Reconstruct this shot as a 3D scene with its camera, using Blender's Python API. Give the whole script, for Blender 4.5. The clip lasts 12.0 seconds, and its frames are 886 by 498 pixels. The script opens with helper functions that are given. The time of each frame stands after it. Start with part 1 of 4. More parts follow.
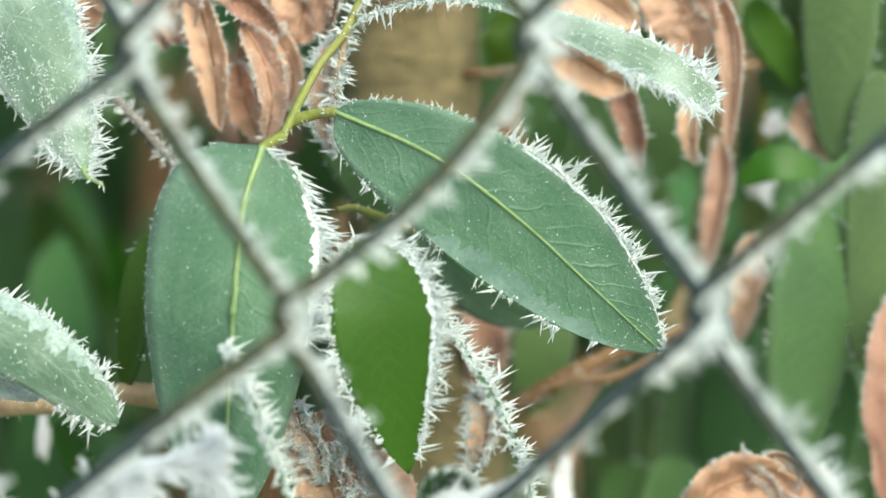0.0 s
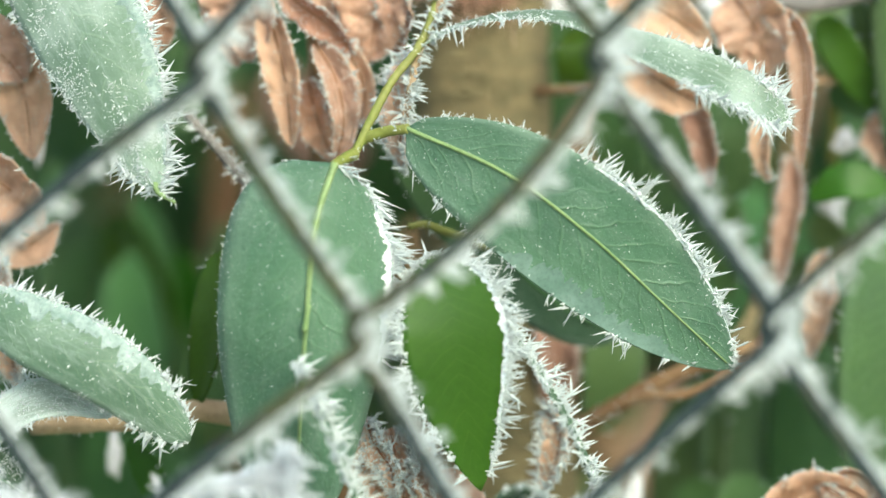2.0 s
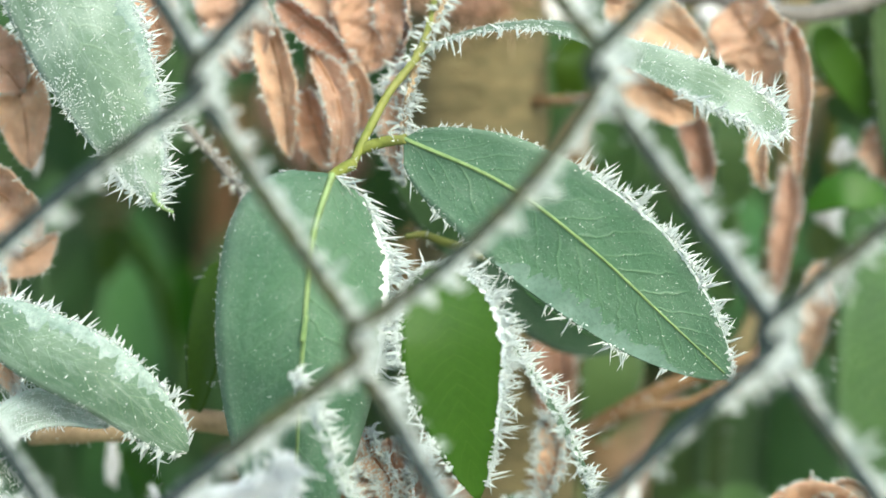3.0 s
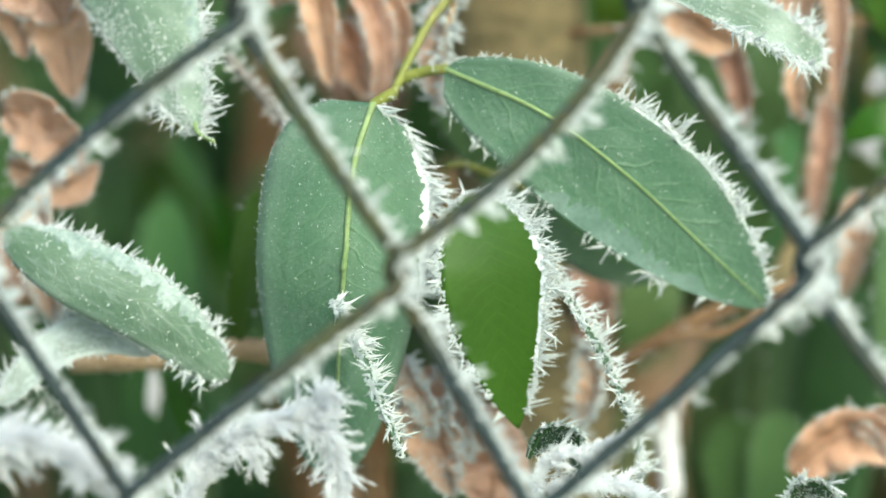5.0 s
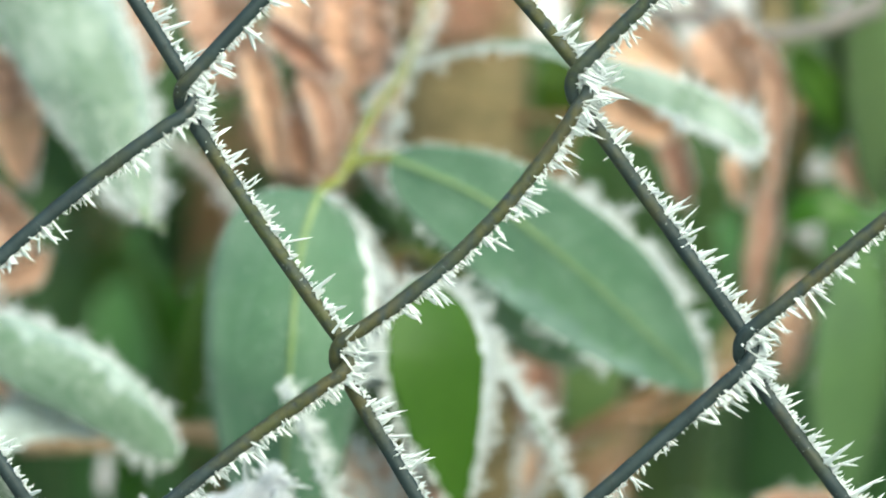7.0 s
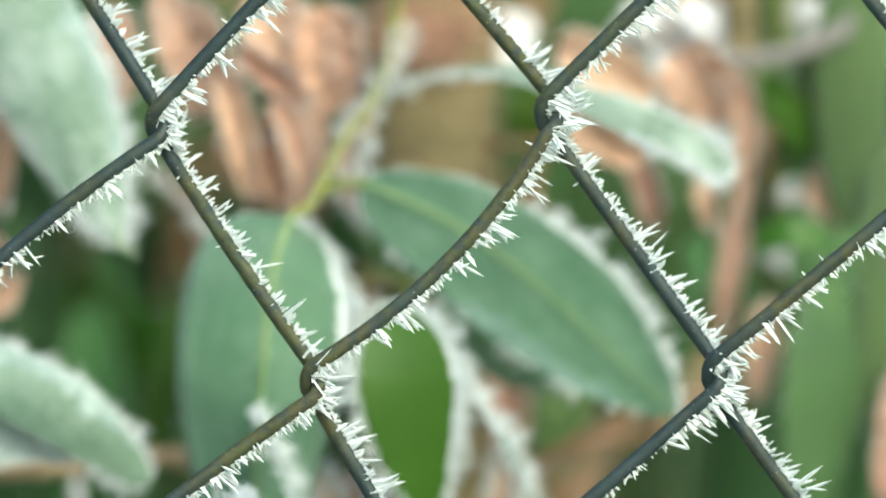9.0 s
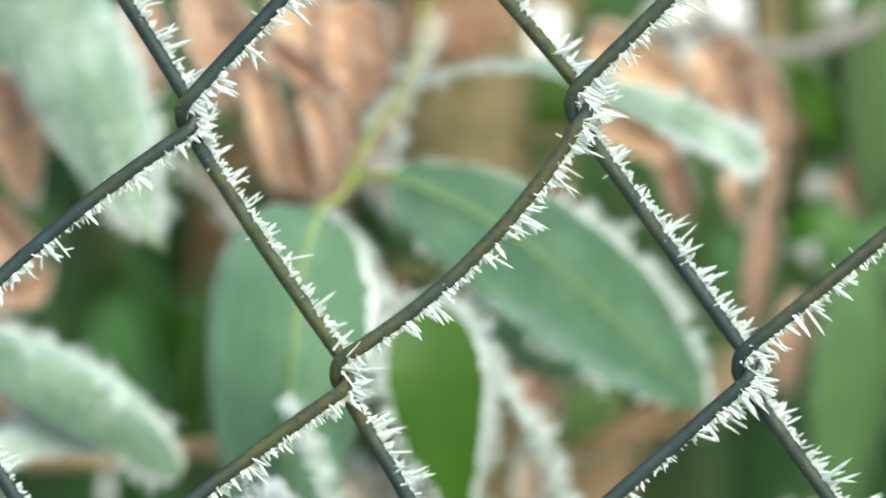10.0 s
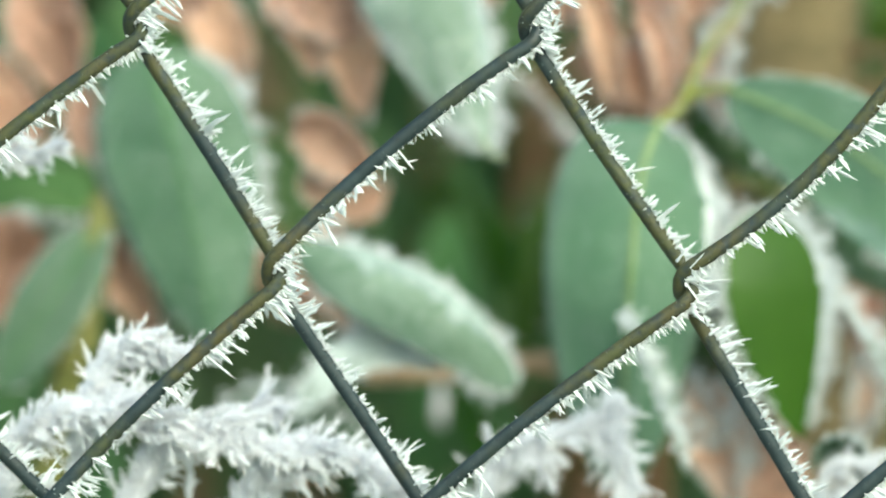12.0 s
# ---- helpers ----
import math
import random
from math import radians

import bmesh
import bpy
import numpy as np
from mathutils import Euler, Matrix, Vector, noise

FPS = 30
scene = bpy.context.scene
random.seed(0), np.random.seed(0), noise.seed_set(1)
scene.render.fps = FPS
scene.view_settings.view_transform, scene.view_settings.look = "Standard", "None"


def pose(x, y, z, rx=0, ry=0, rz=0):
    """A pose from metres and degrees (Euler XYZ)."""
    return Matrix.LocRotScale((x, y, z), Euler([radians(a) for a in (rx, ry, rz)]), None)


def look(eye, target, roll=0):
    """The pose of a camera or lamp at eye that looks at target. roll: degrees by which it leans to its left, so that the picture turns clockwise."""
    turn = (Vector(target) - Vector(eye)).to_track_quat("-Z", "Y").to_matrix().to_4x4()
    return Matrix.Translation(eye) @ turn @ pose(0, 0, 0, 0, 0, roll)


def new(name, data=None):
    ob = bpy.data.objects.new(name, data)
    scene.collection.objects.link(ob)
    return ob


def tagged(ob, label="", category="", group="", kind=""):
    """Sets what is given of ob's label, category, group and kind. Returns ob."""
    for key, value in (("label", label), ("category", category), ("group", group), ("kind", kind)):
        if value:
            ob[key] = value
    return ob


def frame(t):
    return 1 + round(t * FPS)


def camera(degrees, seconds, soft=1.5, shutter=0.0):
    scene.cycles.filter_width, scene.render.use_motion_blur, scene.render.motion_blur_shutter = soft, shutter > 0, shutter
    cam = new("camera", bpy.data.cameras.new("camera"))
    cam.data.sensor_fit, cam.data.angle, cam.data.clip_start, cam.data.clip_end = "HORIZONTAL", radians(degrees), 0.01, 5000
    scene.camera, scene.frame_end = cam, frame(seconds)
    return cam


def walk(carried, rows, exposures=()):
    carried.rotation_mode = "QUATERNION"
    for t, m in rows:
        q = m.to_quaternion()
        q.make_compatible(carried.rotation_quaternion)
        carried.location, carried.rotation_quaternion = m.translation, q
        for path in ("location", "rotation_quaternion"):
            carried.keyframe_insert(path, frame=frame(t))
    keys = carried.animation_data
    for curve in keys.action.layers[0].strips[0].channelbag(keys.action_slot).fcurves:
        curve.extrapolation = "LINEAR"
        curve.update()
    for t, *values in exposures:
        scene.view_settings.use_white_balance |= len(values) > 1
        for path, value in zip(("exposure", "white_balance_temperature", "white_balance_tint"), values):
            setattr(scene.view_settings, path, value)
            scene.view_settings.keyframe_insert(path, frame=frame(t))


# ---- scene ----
# Frosted evergreen leaves behind a chain-link fence, seen through a long lens from a few steps away.
EYE_H = 1.15            # height of the lens over the ground
BACK = 1.912            # the lens stands this far in front of the plane y = 0
FENCE = 0.628           # y of the wire mesh
SHEET = 0.688           # y of the nearest leaves
NECK = 6.0              # the camera sways more than it turns: about a point this far behind the lens
TRAVEL = 0.060          # how far it draws back on its way, so that the fixed focus passes from the leaves to the wire
REACH = BACK + SHEET
CROWD = 0.70            # depths past this count for a third

cam = camera(2 * math.degrees(math.atan(784e-4 / REACH)), 12.0, soft=1.5)
cam.data.dof.use_dof = True
cam.data.dof.focus_distance = REACH - TRAVEL / 2 + 0.003
cam.data.dof.aperture_fstop = 5.35

FOCUS = [(0.0, -0.05), (2.7, -0.03), (4.3, 0.12), (5.0, 0.25), (5.5, 0.26), (6.0, 0.27), (6.2, 0.40), (6.5, 0.86), (6.7, 0.92), (7.5, 1.08), (8.3, 1.16), (12.0, 1.19)]


def turned(t, side, up):
    """Pose of the swaying camera; side and up are tenths of a millimetre by which the nearest leaves shift in the view."""
    k = 1e-4 / (REACH + NECK)
    turn = Euler((radians(90) + up * k, 0, side * k)).to_matrix().to_4x4()
    ahead = TRAVEL * (0.5 - float(np.interp(t, *zip(*FOCUS))))
    eye = Vector((0, -BACK - NECK, EYE_H)) + turn.to_3x3() @ Vector((0, 0, -NECK - ahead))
    return Matrix.Translation(eye) @ turn


PATH = [
    (0.0, -122, -56), (0.2, -110, -100), (0.3, -96, -113), (0.4, -57, -114), (0.5, -38, -109), (0.6, -33, -81),
    (0.8, -56, -70), (1.0, -61, -58), (1.2, -36, -37), (1.5, -11, 4), (2.0, 4, -26), (2.5, 0, 0),
    (4.3, 2, -52), (4.5, 6, -58), (4.7, -3, -72), (4.9, 12, -98), (5.0, 70, -133), (5.1, 82, -130), (5.3, 75, -92),
    (5.5, 72, -54), (5.8, 8, 11), (6.0, -8, 15), (6.2, 15, 4), (6.5, 46, 4), (6.7, -26, 14),
    (8.3, -30, 25), (8.5, -38, 17), (8.8, -40, 56), (9.0, -80, 64), (9.2, -84, 50), (9.5, -49, 6), (10.0, -27, 50),
    (10.2, -16, 43), (10.5, 60, 14), (10.7, 92, 26), (11.0, 201, 26), (11.2, 292, 0), (11.5, 411, -65),
    (11.7, 496, -52), (12.0, 580, -106)]
walk(cam, [(t, turned(t, a, b)) for t, a, b in PATH], [(0.0, 0.94, 6500, -7), (12.0, 0.95, 6500, -8)])

# ---- light: an overcast winter day ----
world = bpy.data.worlds.new("overcast_sky")
scene.world = world
world.use_nodes = True
wn = world.node_tree.nodes
sky = wn.new("ShaderNodeTexSky")
sky.sky_type = 'NISHITA'
sky.sun_disc = False
sky.sun_elevation = radians(38)
sky.sun_rotation = radians(150)
sky.dust_density = 4.0
sky.air_density = 1.0
wn["Background"].inputs["Strength"].default_value = 0.175
world.node_tree.links.new(sky.outputs["Color"], wn["Background"].inputs["Color"])
sun_data = bpy.data.lights.new("veiled_sun", 'SUN')
sun_data.energy = 1.2
sun_data.angle = radians(50)
sun_data.color = (1.0, 0.97, 0.92)
sun = new("veiled_sun", sun_data)
sun.matrix_world = look((1.6, -3.0, 4.2), (0, 0.6, 1.1))


# ---- materials ----
def mat_new(name, rough=0.5, spec=0.4):
    m = bpy.data.materials.new(name)
    m.use_nodes = True
    b = m.node_tree.nodes["Principled BSDF"]
    b.inputs["Roughness"].default_value = rough
    b.inputs["Specular IOR Level"].default_value = spec
    return m, m.node_tree.nodes, m.node_tree.links, b


def nd(nodes, kind, **inputs):
    n = nodes.new("ShaderNode" + kind)
    for k, v in inputs.items():
        n.inputs[k.replace("_", " ")].default_value = v
    return n


def maths(nodes, links, op, a, b=None, c=None, clamp=False):
    n = nodes.new("ShaderNodeMath")
    n.operation, n.use_clamp = op, clamp
    for i, v in enumerate((a, b, c)):
        if v is None:
            continue
        if isinstance(v, (int, float)):
            n.inputs[i].default_value = v
        else:
            links.new(v, n.inputs[i])
    return n.outputs[0]


def blend(nodes, links, fac, a, b):
    n = nodes.new("ShaderNodeMix")
    n.data_type = 'RGBA'
    for sock, v in ((n.inputs[0], fac), (n.inputs[6], a), (n.inputs[7], b)):
        if isinstance(v, (int, float)):
            sock.default_value = v
        elif isinstance(v, tuple):
            sock.default_value = (*v, 1)
        else:
            links.new(v, sock)
    return n.outputs[2]


def noise_of(nodes, links, scale, detail=3.0, rough=0.55):
    co = nodes.new("ShaderNodeTexCoord")
    n = nd(nodes, "TexNoise", Scale=scale, Detail=detail, Roughness=rough)
    links.new(co.outputs["Object"], n.inputs["Vector"])
    return n.outputs["Fac"]


def ramp(nodes, links, src, lo, hi):
    n = nodes.new("ShaderNodeMapRange")
    n.inputs[1].default_value, n.inputs[2].default_value = lo, hi
    links.new(src, n.inputs[0])
    return n.outputs[0]


def relief(nodes, links, bsdf, height, strength, distance):
    n = nd(nodes, "Bump", Strength=strength, Distance=distance)
    links.new(height, n.inputs["Height"])
    links.new(n.outputs[0], bsdf.inputs["Normal"])


def leaf_material(name, deep, pale, vein, rime=0.3, glow=0.25, rough=0.42, veins=15.0, vein_show=0.5, streak=0.0, crease=0.35, lines=0.0, hues=0.05):
    """Leathery leaf: side veins along the blade's own coordinates, two scales of mottling, and a dusting of rime."""
    m, n, l, b = mat_new(name, rough, 0.45)
    uv = n.new("ShaderNodeUVMap")
    sep = n.new("ShaderNodeSeparateXYZ")
    l.new(uv.outputs[0], sep.inputs[0])
    across = maths(n, l, 'ABSOLUTE', maths(n, l, 'MULTIPLY_ADD', sep.outputs[1], 2.0, -1.0))
    wob = noise_of(n, l, 160.0, 2.0)
    line = maths(n, l, 'MULTIPLY_ADD', across, -2.6, maths(n, l, 'MULTIPLY', sep.outputs[0], veins))
    line = maths(n, l, 'ADD', line, maths(n, l, 'MULTIPLY', wob, 1.2))
    saw = maths(n, l, 'ABSOLUTE', maths(n, l, 'SUBTRACT', maths(n, l, 'FRACT', line), 0.5))
    side = maths(n, l, 'SUBTRACT', 1.0, ramp(n, l, saw, 0.0, 0.10), clamp=True)
    side = maths(n, l, 'MULTIPLY', side, ramp(n, l, across, 1.0, 0.1), clamp=True)
    big = ramp(n, l, noise_of(n, l, 45.0), 0.3, 0.7)
    fine = ramp(n, l, noise_of(n, l, 900.0, 4.0), 0.35, 0.7)
    col = blend(n, l, big, deep, pale)
    col = blend(n, l, maths(n, l, 'MULTIPLY', fine, 0.25), col, tuple(c * 0.6 for c in deep))
    col = blend(n, l, maths(n, l, 'MULTIPLY', side, vein_show), col, vein)
    info = n.new("ShaderNodeObjectInfo")
    hsv = n.new("ShaderNodeHueSaturation")
    l.new(maths(n, l, 'MULTIPLY_ADD', info.outputs["Random"], hues, 0.5 - hues / 2), hsv.inputs["Hue"])
    l.new(maths(n, l, 'MULTIPLY_ADD', info.outputs["Random"], 0.4, 0.8), hsv.inputs["Value"])
    l.new(col, hsv.inputs["Color"])
    # rime: a thin even bloom, small grains, and patches
    grains = ramp(n, l, noise_of(n, l, 2600.0, 2.0), 0.60, 0.72)
    patch = ramp(n, l, noise_of(n, l, 90.0, 4.0), 0.45, 0.75)
    dust = maths(n, l, 'MULTIPLY_ADD', grains, maths(n, l, 'MULTIPLY_ADD', patch, 0.8, 0.25), 0.3)
    dust = maths(n, l, 'MULTIPLY_ADD', patch, streak, dust)
    edge = maths(n, l, 'MULTIPLY', ramp(n, l, across, 0.7, 1.0), 0.35)
    if lines:   # frost in ragged strokes along the blade
        mp = n.new("ShaderNodeMapping")
        mp.inputs["Scale"].default_value = (7.0, 11.0, 1.0)
        l.new(uv.outputs[0], mp.inputs[0])
        stroke = nd(n, "TexNoise", Scale=1.0, Detail=6.0, Roughness=0.75, Distortion=0.8)
        l.new(mp.outputs[0], stroke.inputs["Vector"])
        dust = maths(n, l, 'MULTIPLY_ADD', ramp(n, l, stroke.outputs["Fac"], 0.50, 0.70), lines, dust)
    dust = maths(n, l, 'MULTIPLY', maths(n, l, 'ADD', dust, edge), rime, clamp=True)
    col = blend(n, l, dust, hsv.outputs[0], (0.80, 0.90, 0.88))
    l.new(col, b.inputs["Base Color"])
    l.new(maths(n, l, 'MULTIPLY_ADD', dust, 0.5, rough), b.inputs["Roughness"])
    h = maths(n, l, 'ADD', maths(n, l, 'MULTIPLY', side, -0.6), maths(n, l, 'MULTIPLY_ADD', fine, 0.3, grains))
    cells = nd(n, "TexVoronoi", Scale=420.0)
    cells.feature = 'DISTANCE_TO_EDGE'
    l.new(n.new("ShaderNodeTexCoord").outputs["Object"], cells.inputs["Vector"])
    h = maths(n, l, 'MULTIPLY_ADD', ramp(n, l, cells.outputs["Distance"], 0.0, 0.25), 0.22, h)
    relief(n, l, b, h, crease + 0.2, 0.0004)
    trans = n.new("ShaderNodeBsdfTranslucent")
    l.new(blend(n, l, 0.5, col, pale), trans.inputs["Color"])
    mix = n.new("ShaderNodeMixShader")
    mix.inputs[0].default_value = glow
    l.new(b.outputs[0], mix.inputs[1])
    l.new(trans.outputs[0], mix.inputs[2])
    l.new(mix.outputs[0], n["Material Output"].inputs["Surface"])
    return m


def plain_material(name, a, b2, scale, fine_scale, rough, bump, depth, spec=0.3, stretch=None):
    """Two colours mixed by noise at two scales, with relief."""
    m, n, l, b = mat_new(name, rough, spec)
    co = n.new("ShaderNodeTexCoord")
    vec = co.outputs["Object"]
    if stretch:
        mp = n.new("ShaderNodeMapping")
        mp.inputs["Scale"].default_value = stretch
        l.new(vec, mp.inputs[0])
        vec = mp.outputs[0]
    one = nd(n, "TexNoise", Scale=scale, Detail=4.0)
    two = nd(n, "TexNoise", Scale=fine_scale, Detail=5.0, Roughness=0.65)
    l.new(vec, one.inputs["Vector"])
    l.new(vec, two.inputs["Vector"])
    col = blend(n, l, ramp(n, l, one.outputs["Fac"], 0.32, 0.68), a, b2)
    col = blend(n, l, maths(n, l, 'MULTIPLY', ramp(n, l, two.outputs["Fac"], 0.45, 0.75), 0.5), col, tuple(c * 0.45 for c in a))
    l.new(col, b.inputs["Base Color"])
    relief(n, l, b, two.outputs["Fac"], bump, depth)
    return m


def rime_material(name, a, c, clear=0.5):
    m, n, l, b = mat_new(name, 0.55, 0.35)
    col = blend(n, l, ramp(n, l, noise_of(n, l, 700.0), 0.3, 0.7), a, c)
    l.new(col, b.inputs["Base Color"])
    trans = n.new("ShaderNodeBsdfTranslucent")
    trans.inputs["Color"].default_value = (*c, 1)
    mix = n.new("ShaderNodeMixShader")
    mix.inputs[0].default_value = clear
    l.new(b.outputs[0], mix.inputs[1])
    l.new(trans.outputs[0], mix.inputs[2])
    l.new(mix.outputs[0], n["Material Output"].inputs["Surface"])
    return m


RIME = rime_material("rime", (0.75, 0.80, 0.82), (0.84, 0.87, 0.88))
PLUME = rime_material("feathery_rime", (0.92, 0.945, 0.98), (0.96, 0.97, 0.99), 0.62)
LEAF = leaf_material("evergreen_leaf", (0.024, 0.100, 0.038), (0.052, 0.160, 0.058), (0.13, 0.27, 0.085), rime=0.22, streak=0.25, vein_show=0.2, lines=0.35)
LEAF_RIMED = leaf_material("rimed_leaf", (0.042, 0.128, 0.06), (0.078, 0.185, 0.09), (0.16, 0.28, 0.13), rime=0.29, streak=0.45, crease=0.1, lines=0.9)
LEAF_CRUSTED = leaf_material("crusted_leaf", (0.05, 0.14, 0.07), (0.09, 0.20, 0.10), (0.18, 0.30, 0.15), rime=0.50, streak=0.8, crease=0.1, lines=0.5)
LEAF_WHITE = leaf_material("white_rimed_leaf", (0.10, 0.19, 0.12), (0.16, 0.26, 0.18), (0.25, 0.36, 0.2), rime=1.5, streak=0.5, lines=0.5)
LEAF_FRESH = leaf_material("fresh_leaf", (0.05, 0.14, 0.012), (0.07, 0.18, 0.015), (0.12, 0.24, 0.03), rime=0.0, glow=0.4, vein_show=0.25, crease=-0.12)
LEAF_FAR = leaf_material("shade_leaf", (0.038, 0.108, 0.025), (0.078, 0.180, 0.038), (0.11, 0.21, 0.05), rime=0.09, rough=0.66, vein_show=0.3)
LEAF_MOSS = leaf_material("olive_shade_leaf", (0.050, 0.115, 0.018), (0.100, 0.185, 0.032), (0.13, 0.22, 0.06), rime=0.12, rough=0.55, glow=0.35, vein_show=0.3)
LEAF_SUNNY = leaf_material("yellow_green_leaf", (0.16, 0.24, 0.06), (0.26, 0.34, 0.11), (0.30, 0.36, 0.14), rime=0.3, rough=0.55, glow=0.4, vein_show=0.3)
LEAF_DRY = leaf_material("withered_leaf", (0.56, 0.30, 0.20), (0.76, 0.48, 0.36), (0.26, 0.11, 0.065), rime=0.14, glow=0.25, rough=0.7, veins=11.0, vein_show=0.7, crease=0.7, hues=0.02)
LEAF_TAN = leaf_material("tan_withered_leaf", (0.73, 0.455, 0.32), (0.87, 0.63, 0.49), (0.53, 0.29, 0.185), rime=0.14, glow=0.45, rough=0.7, veins=11.0, vein_show=0.45, crease=0.7, hues=0.02)
LEAF_RUST = leaf_material("rusty_withered_leaf", (0.56, 0.28, 0.185), (0.76, 0.46, 0.33), (0.32, 0.13, 0.08), rime=0.2, glow=0.4, rough=0.7, veins=11.0, vein_show=0.7, crease=0.7, hues=0.02)
PALE_TWIG = plain_material("pale_twig", (0.42, 0.30, 0.19), (0.58, 0.44, 0.30), 110, 700, 0.8, 0.6, 0.0005)
ICE = plain_material("thin_ice_film", (0.09, 0.17, 0.135), (0.18, 0.275, 0.24), 160, 1200, 0.35, 0.3, 0.0002, spec=0.6)
RIB = plain_material("leaf_rib", (0.19, 0.29, 0.115), (0.27, 0.37, 0.17), 120, 900, 0.5, 0.2, 0.0002)
CRUST = plain_material("rime_crust", (0.76, 0.83, 0.88), (0.85, 0.90, 0.93), 300, 1500, 0.7, 0.5, 0.0004)
DRY_RIB = plain_material("withered_rib", (0.34, 0.17, 0.10), (0.50, 0.28, 0.18), 120, 900, 0.7, 0.3, 0.0002)
FROST = plain_material("frost_film", (0.17, 0.26, 0.225), (0.40, 0.48, 0.47), 380, 1700, 0.6, 0.5, 0.0003)
RIB_DULL = plain_material("dull_leaf_rib", (0.07, 0.19, 0.06), (0.12, 0.25, 0.09), 120, 900, 0.5, 0.2, 0.0002)
STALK = plain_material("green_stalk", (0.19, 0.22, 0.045), (0.27, 0.27, 0.09), 90, 800, 0.5, 0.3, 0.0002)
OLIVE_STALK = plain_material("olive_stalk", (0.12, 0.14, 0.035), (0.19, 0.19, 0.065), 90, 800, 0.55, 0.3, 0.0002)
TWIG = plain_material("brown_twig", (0.20, 0.11, 0.055), (0.36, 0.24, 0.14), 110, 700, 0.8, 0.6, 0.0005)
GREY_TWIG = plain_material("grey_twig", (0.16, 0.15, 0.15), (0.26, 0.24, 0.23), 110, 700, 0.8, 0.6, 0.0005)
BARK = plain_material("smooth_bark", (0.16, 0.135, 0.072), (0.36, 0.29, 0.16), 62, 330, 0.85, 1.0, 0.0018, stretch=(1, 1, 3.0))


def wire_material(name, growth):
    """Slate-coloured plastic coating, dull and worn, with olive algae in patches and single grains of frost; growth: how far the algae spread."""
    m, n, l, b = mat_new(name, 0.5, 0.35)
    tone = blend(n, l, ramp(n, l, noise_of(n, l, 180.0), 0.3, 0.7), (0.010, 0.021, 0.024), (0.021, 0.037, 0.042))
    moss = maths(n, l, 'MULTIPLY', ramp(n, l, noise_of(n, l, 34.0, 3.0), 0.66 - growth * 0.4, 0.78 - growth * 0.4), ramp(n, l, noise_of(n, l, 420.0, 4.0), 0.30, 0.55), clamp=True)
    tone = blend(n, l, maths(n, l, 'MULTIPLY', moss, 0.85), tone, blend(n, l, ramp(n, l, noise_of(n, l, 60.0), 0.4, 0.6), (0.062, 0.057, 0.020), (0.050, 0.060, 0.018)))
    soot = ramp(n, l, noise_of(n, l, 1100.0, 4.0, 0.7), 0.56, 0.68)
    tone = blend(n, l, maths(n, l, 'MULTIPLY', soot, 0.6), tone, (0.008, 0.009, 0.008))
    grain = ramp(n, l, noise_of(n, l, 1900.0, 2.0), 0.70, 0.76)
    tone = blend(n, l, maths(n, l, 'MULTIPLY', grain, 0.35), tone, (0.7, 0.75, 0.75))
    l.new(tone, b.inputs["Base Color"])
    l.new(ramp(n, l, noise_of(n, l, 350.0), -0.2, 0.9), b.inputs["Roughness"])
    relief(n, l, b, maths(n, l, 'ADD', noise_of(n, l, 700.0, 5.0, 0.7), moss), 0.5, 0.00025)
    return m


WIRE = wire_material("coated_wire", 0.45)
WIRE_OLIVE = wire_material("algae_grown_wire", 0.58)
# white of the lumps that stand in for bright gaps in the leaves
GAP_WHITE = plain_material("bright_gap_white", (0.70, 0.70, 0.74), (0.82, 0.82, 0.85), 60, 600, 0.7, 0.4, 0.001)
SOIL = plain_material("frosted_grass_ground", (0.10, 0.13, 0.06), (0.42, 0.47, 0.42), 3.0, 60, 0.9, 0.6, 0.01)
# dark green that puts the shade deep in the hedge into the colour
HEDGE_SHADE = plain_material("hedge_shade_green", (0.035, 0.085, 0.026), (0.08, 0.14, 0.042), 14, 70, 0.9, 0.5, 0.01)


# ---- building blocks ----
def unit_at(d):
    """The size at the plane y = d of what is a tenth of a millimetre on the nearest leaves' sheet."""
    return 1e-4 * (BACK + d) / REACH


def spot(u, v, d):
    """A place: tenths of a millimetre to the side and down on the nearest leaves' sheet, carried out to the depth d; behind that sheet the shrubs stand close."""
    if d > CROWD:
        d = CROWD + (d - CROWD) * 0.36
    k = unit_at(d)
    return Vector(((u - 784) * k, d, EYE_H + (441 - v) * k))


def stump(u, d, v):
    """Places of a stem from the ground up towards the spot (u, v) on the plane y = d."""
    low = 441 + EYE_H / unit_at(d) - v
    return [(u, v + low * q, d) for q in (1.0, 0.5, 0.22)]


def mesh_part(name, verts, faces, material, parent, label="", smooth=True, uvs=None):
    me = bpy.data.meshes.new(name)
    me.from_pydata([tuple(map(float, p)) for p in verts], [], [tuple(map(int, f)) for f in faces])
    if uvs is not None:
        layer = me.uv_layers.new(name="UVMap")
        idx = np.empty(len(me.loops), dtype=np.int32)
        me.loops.foreach_get("vertex_index", idx)
        layer.data.foreach_set("uv", np.asarray(uvs, dtype=np.float32)[idx].ravel())
    me.polygons.foreach_set("use_smooth", [smooth] * len(me.polygons))
    me.materials.append(material)
    me.update()
    ob = new(name, me)
    if parent is not None:
        ob.parent = parent
    if label:
        tagged(ob, label)
    return ob


def thing(name, label, category, base=(0, 0, 0), group="", kind=""):
    ob = new(name)
    ob.empty_display_size = 0.02
    ob.location = base
    return tagged(ob, label, category, group, kind)


def unit(a):
    return a / np.maximum(np.linalg.norm(a, axis=-1, keepdims=True), 1e-12)


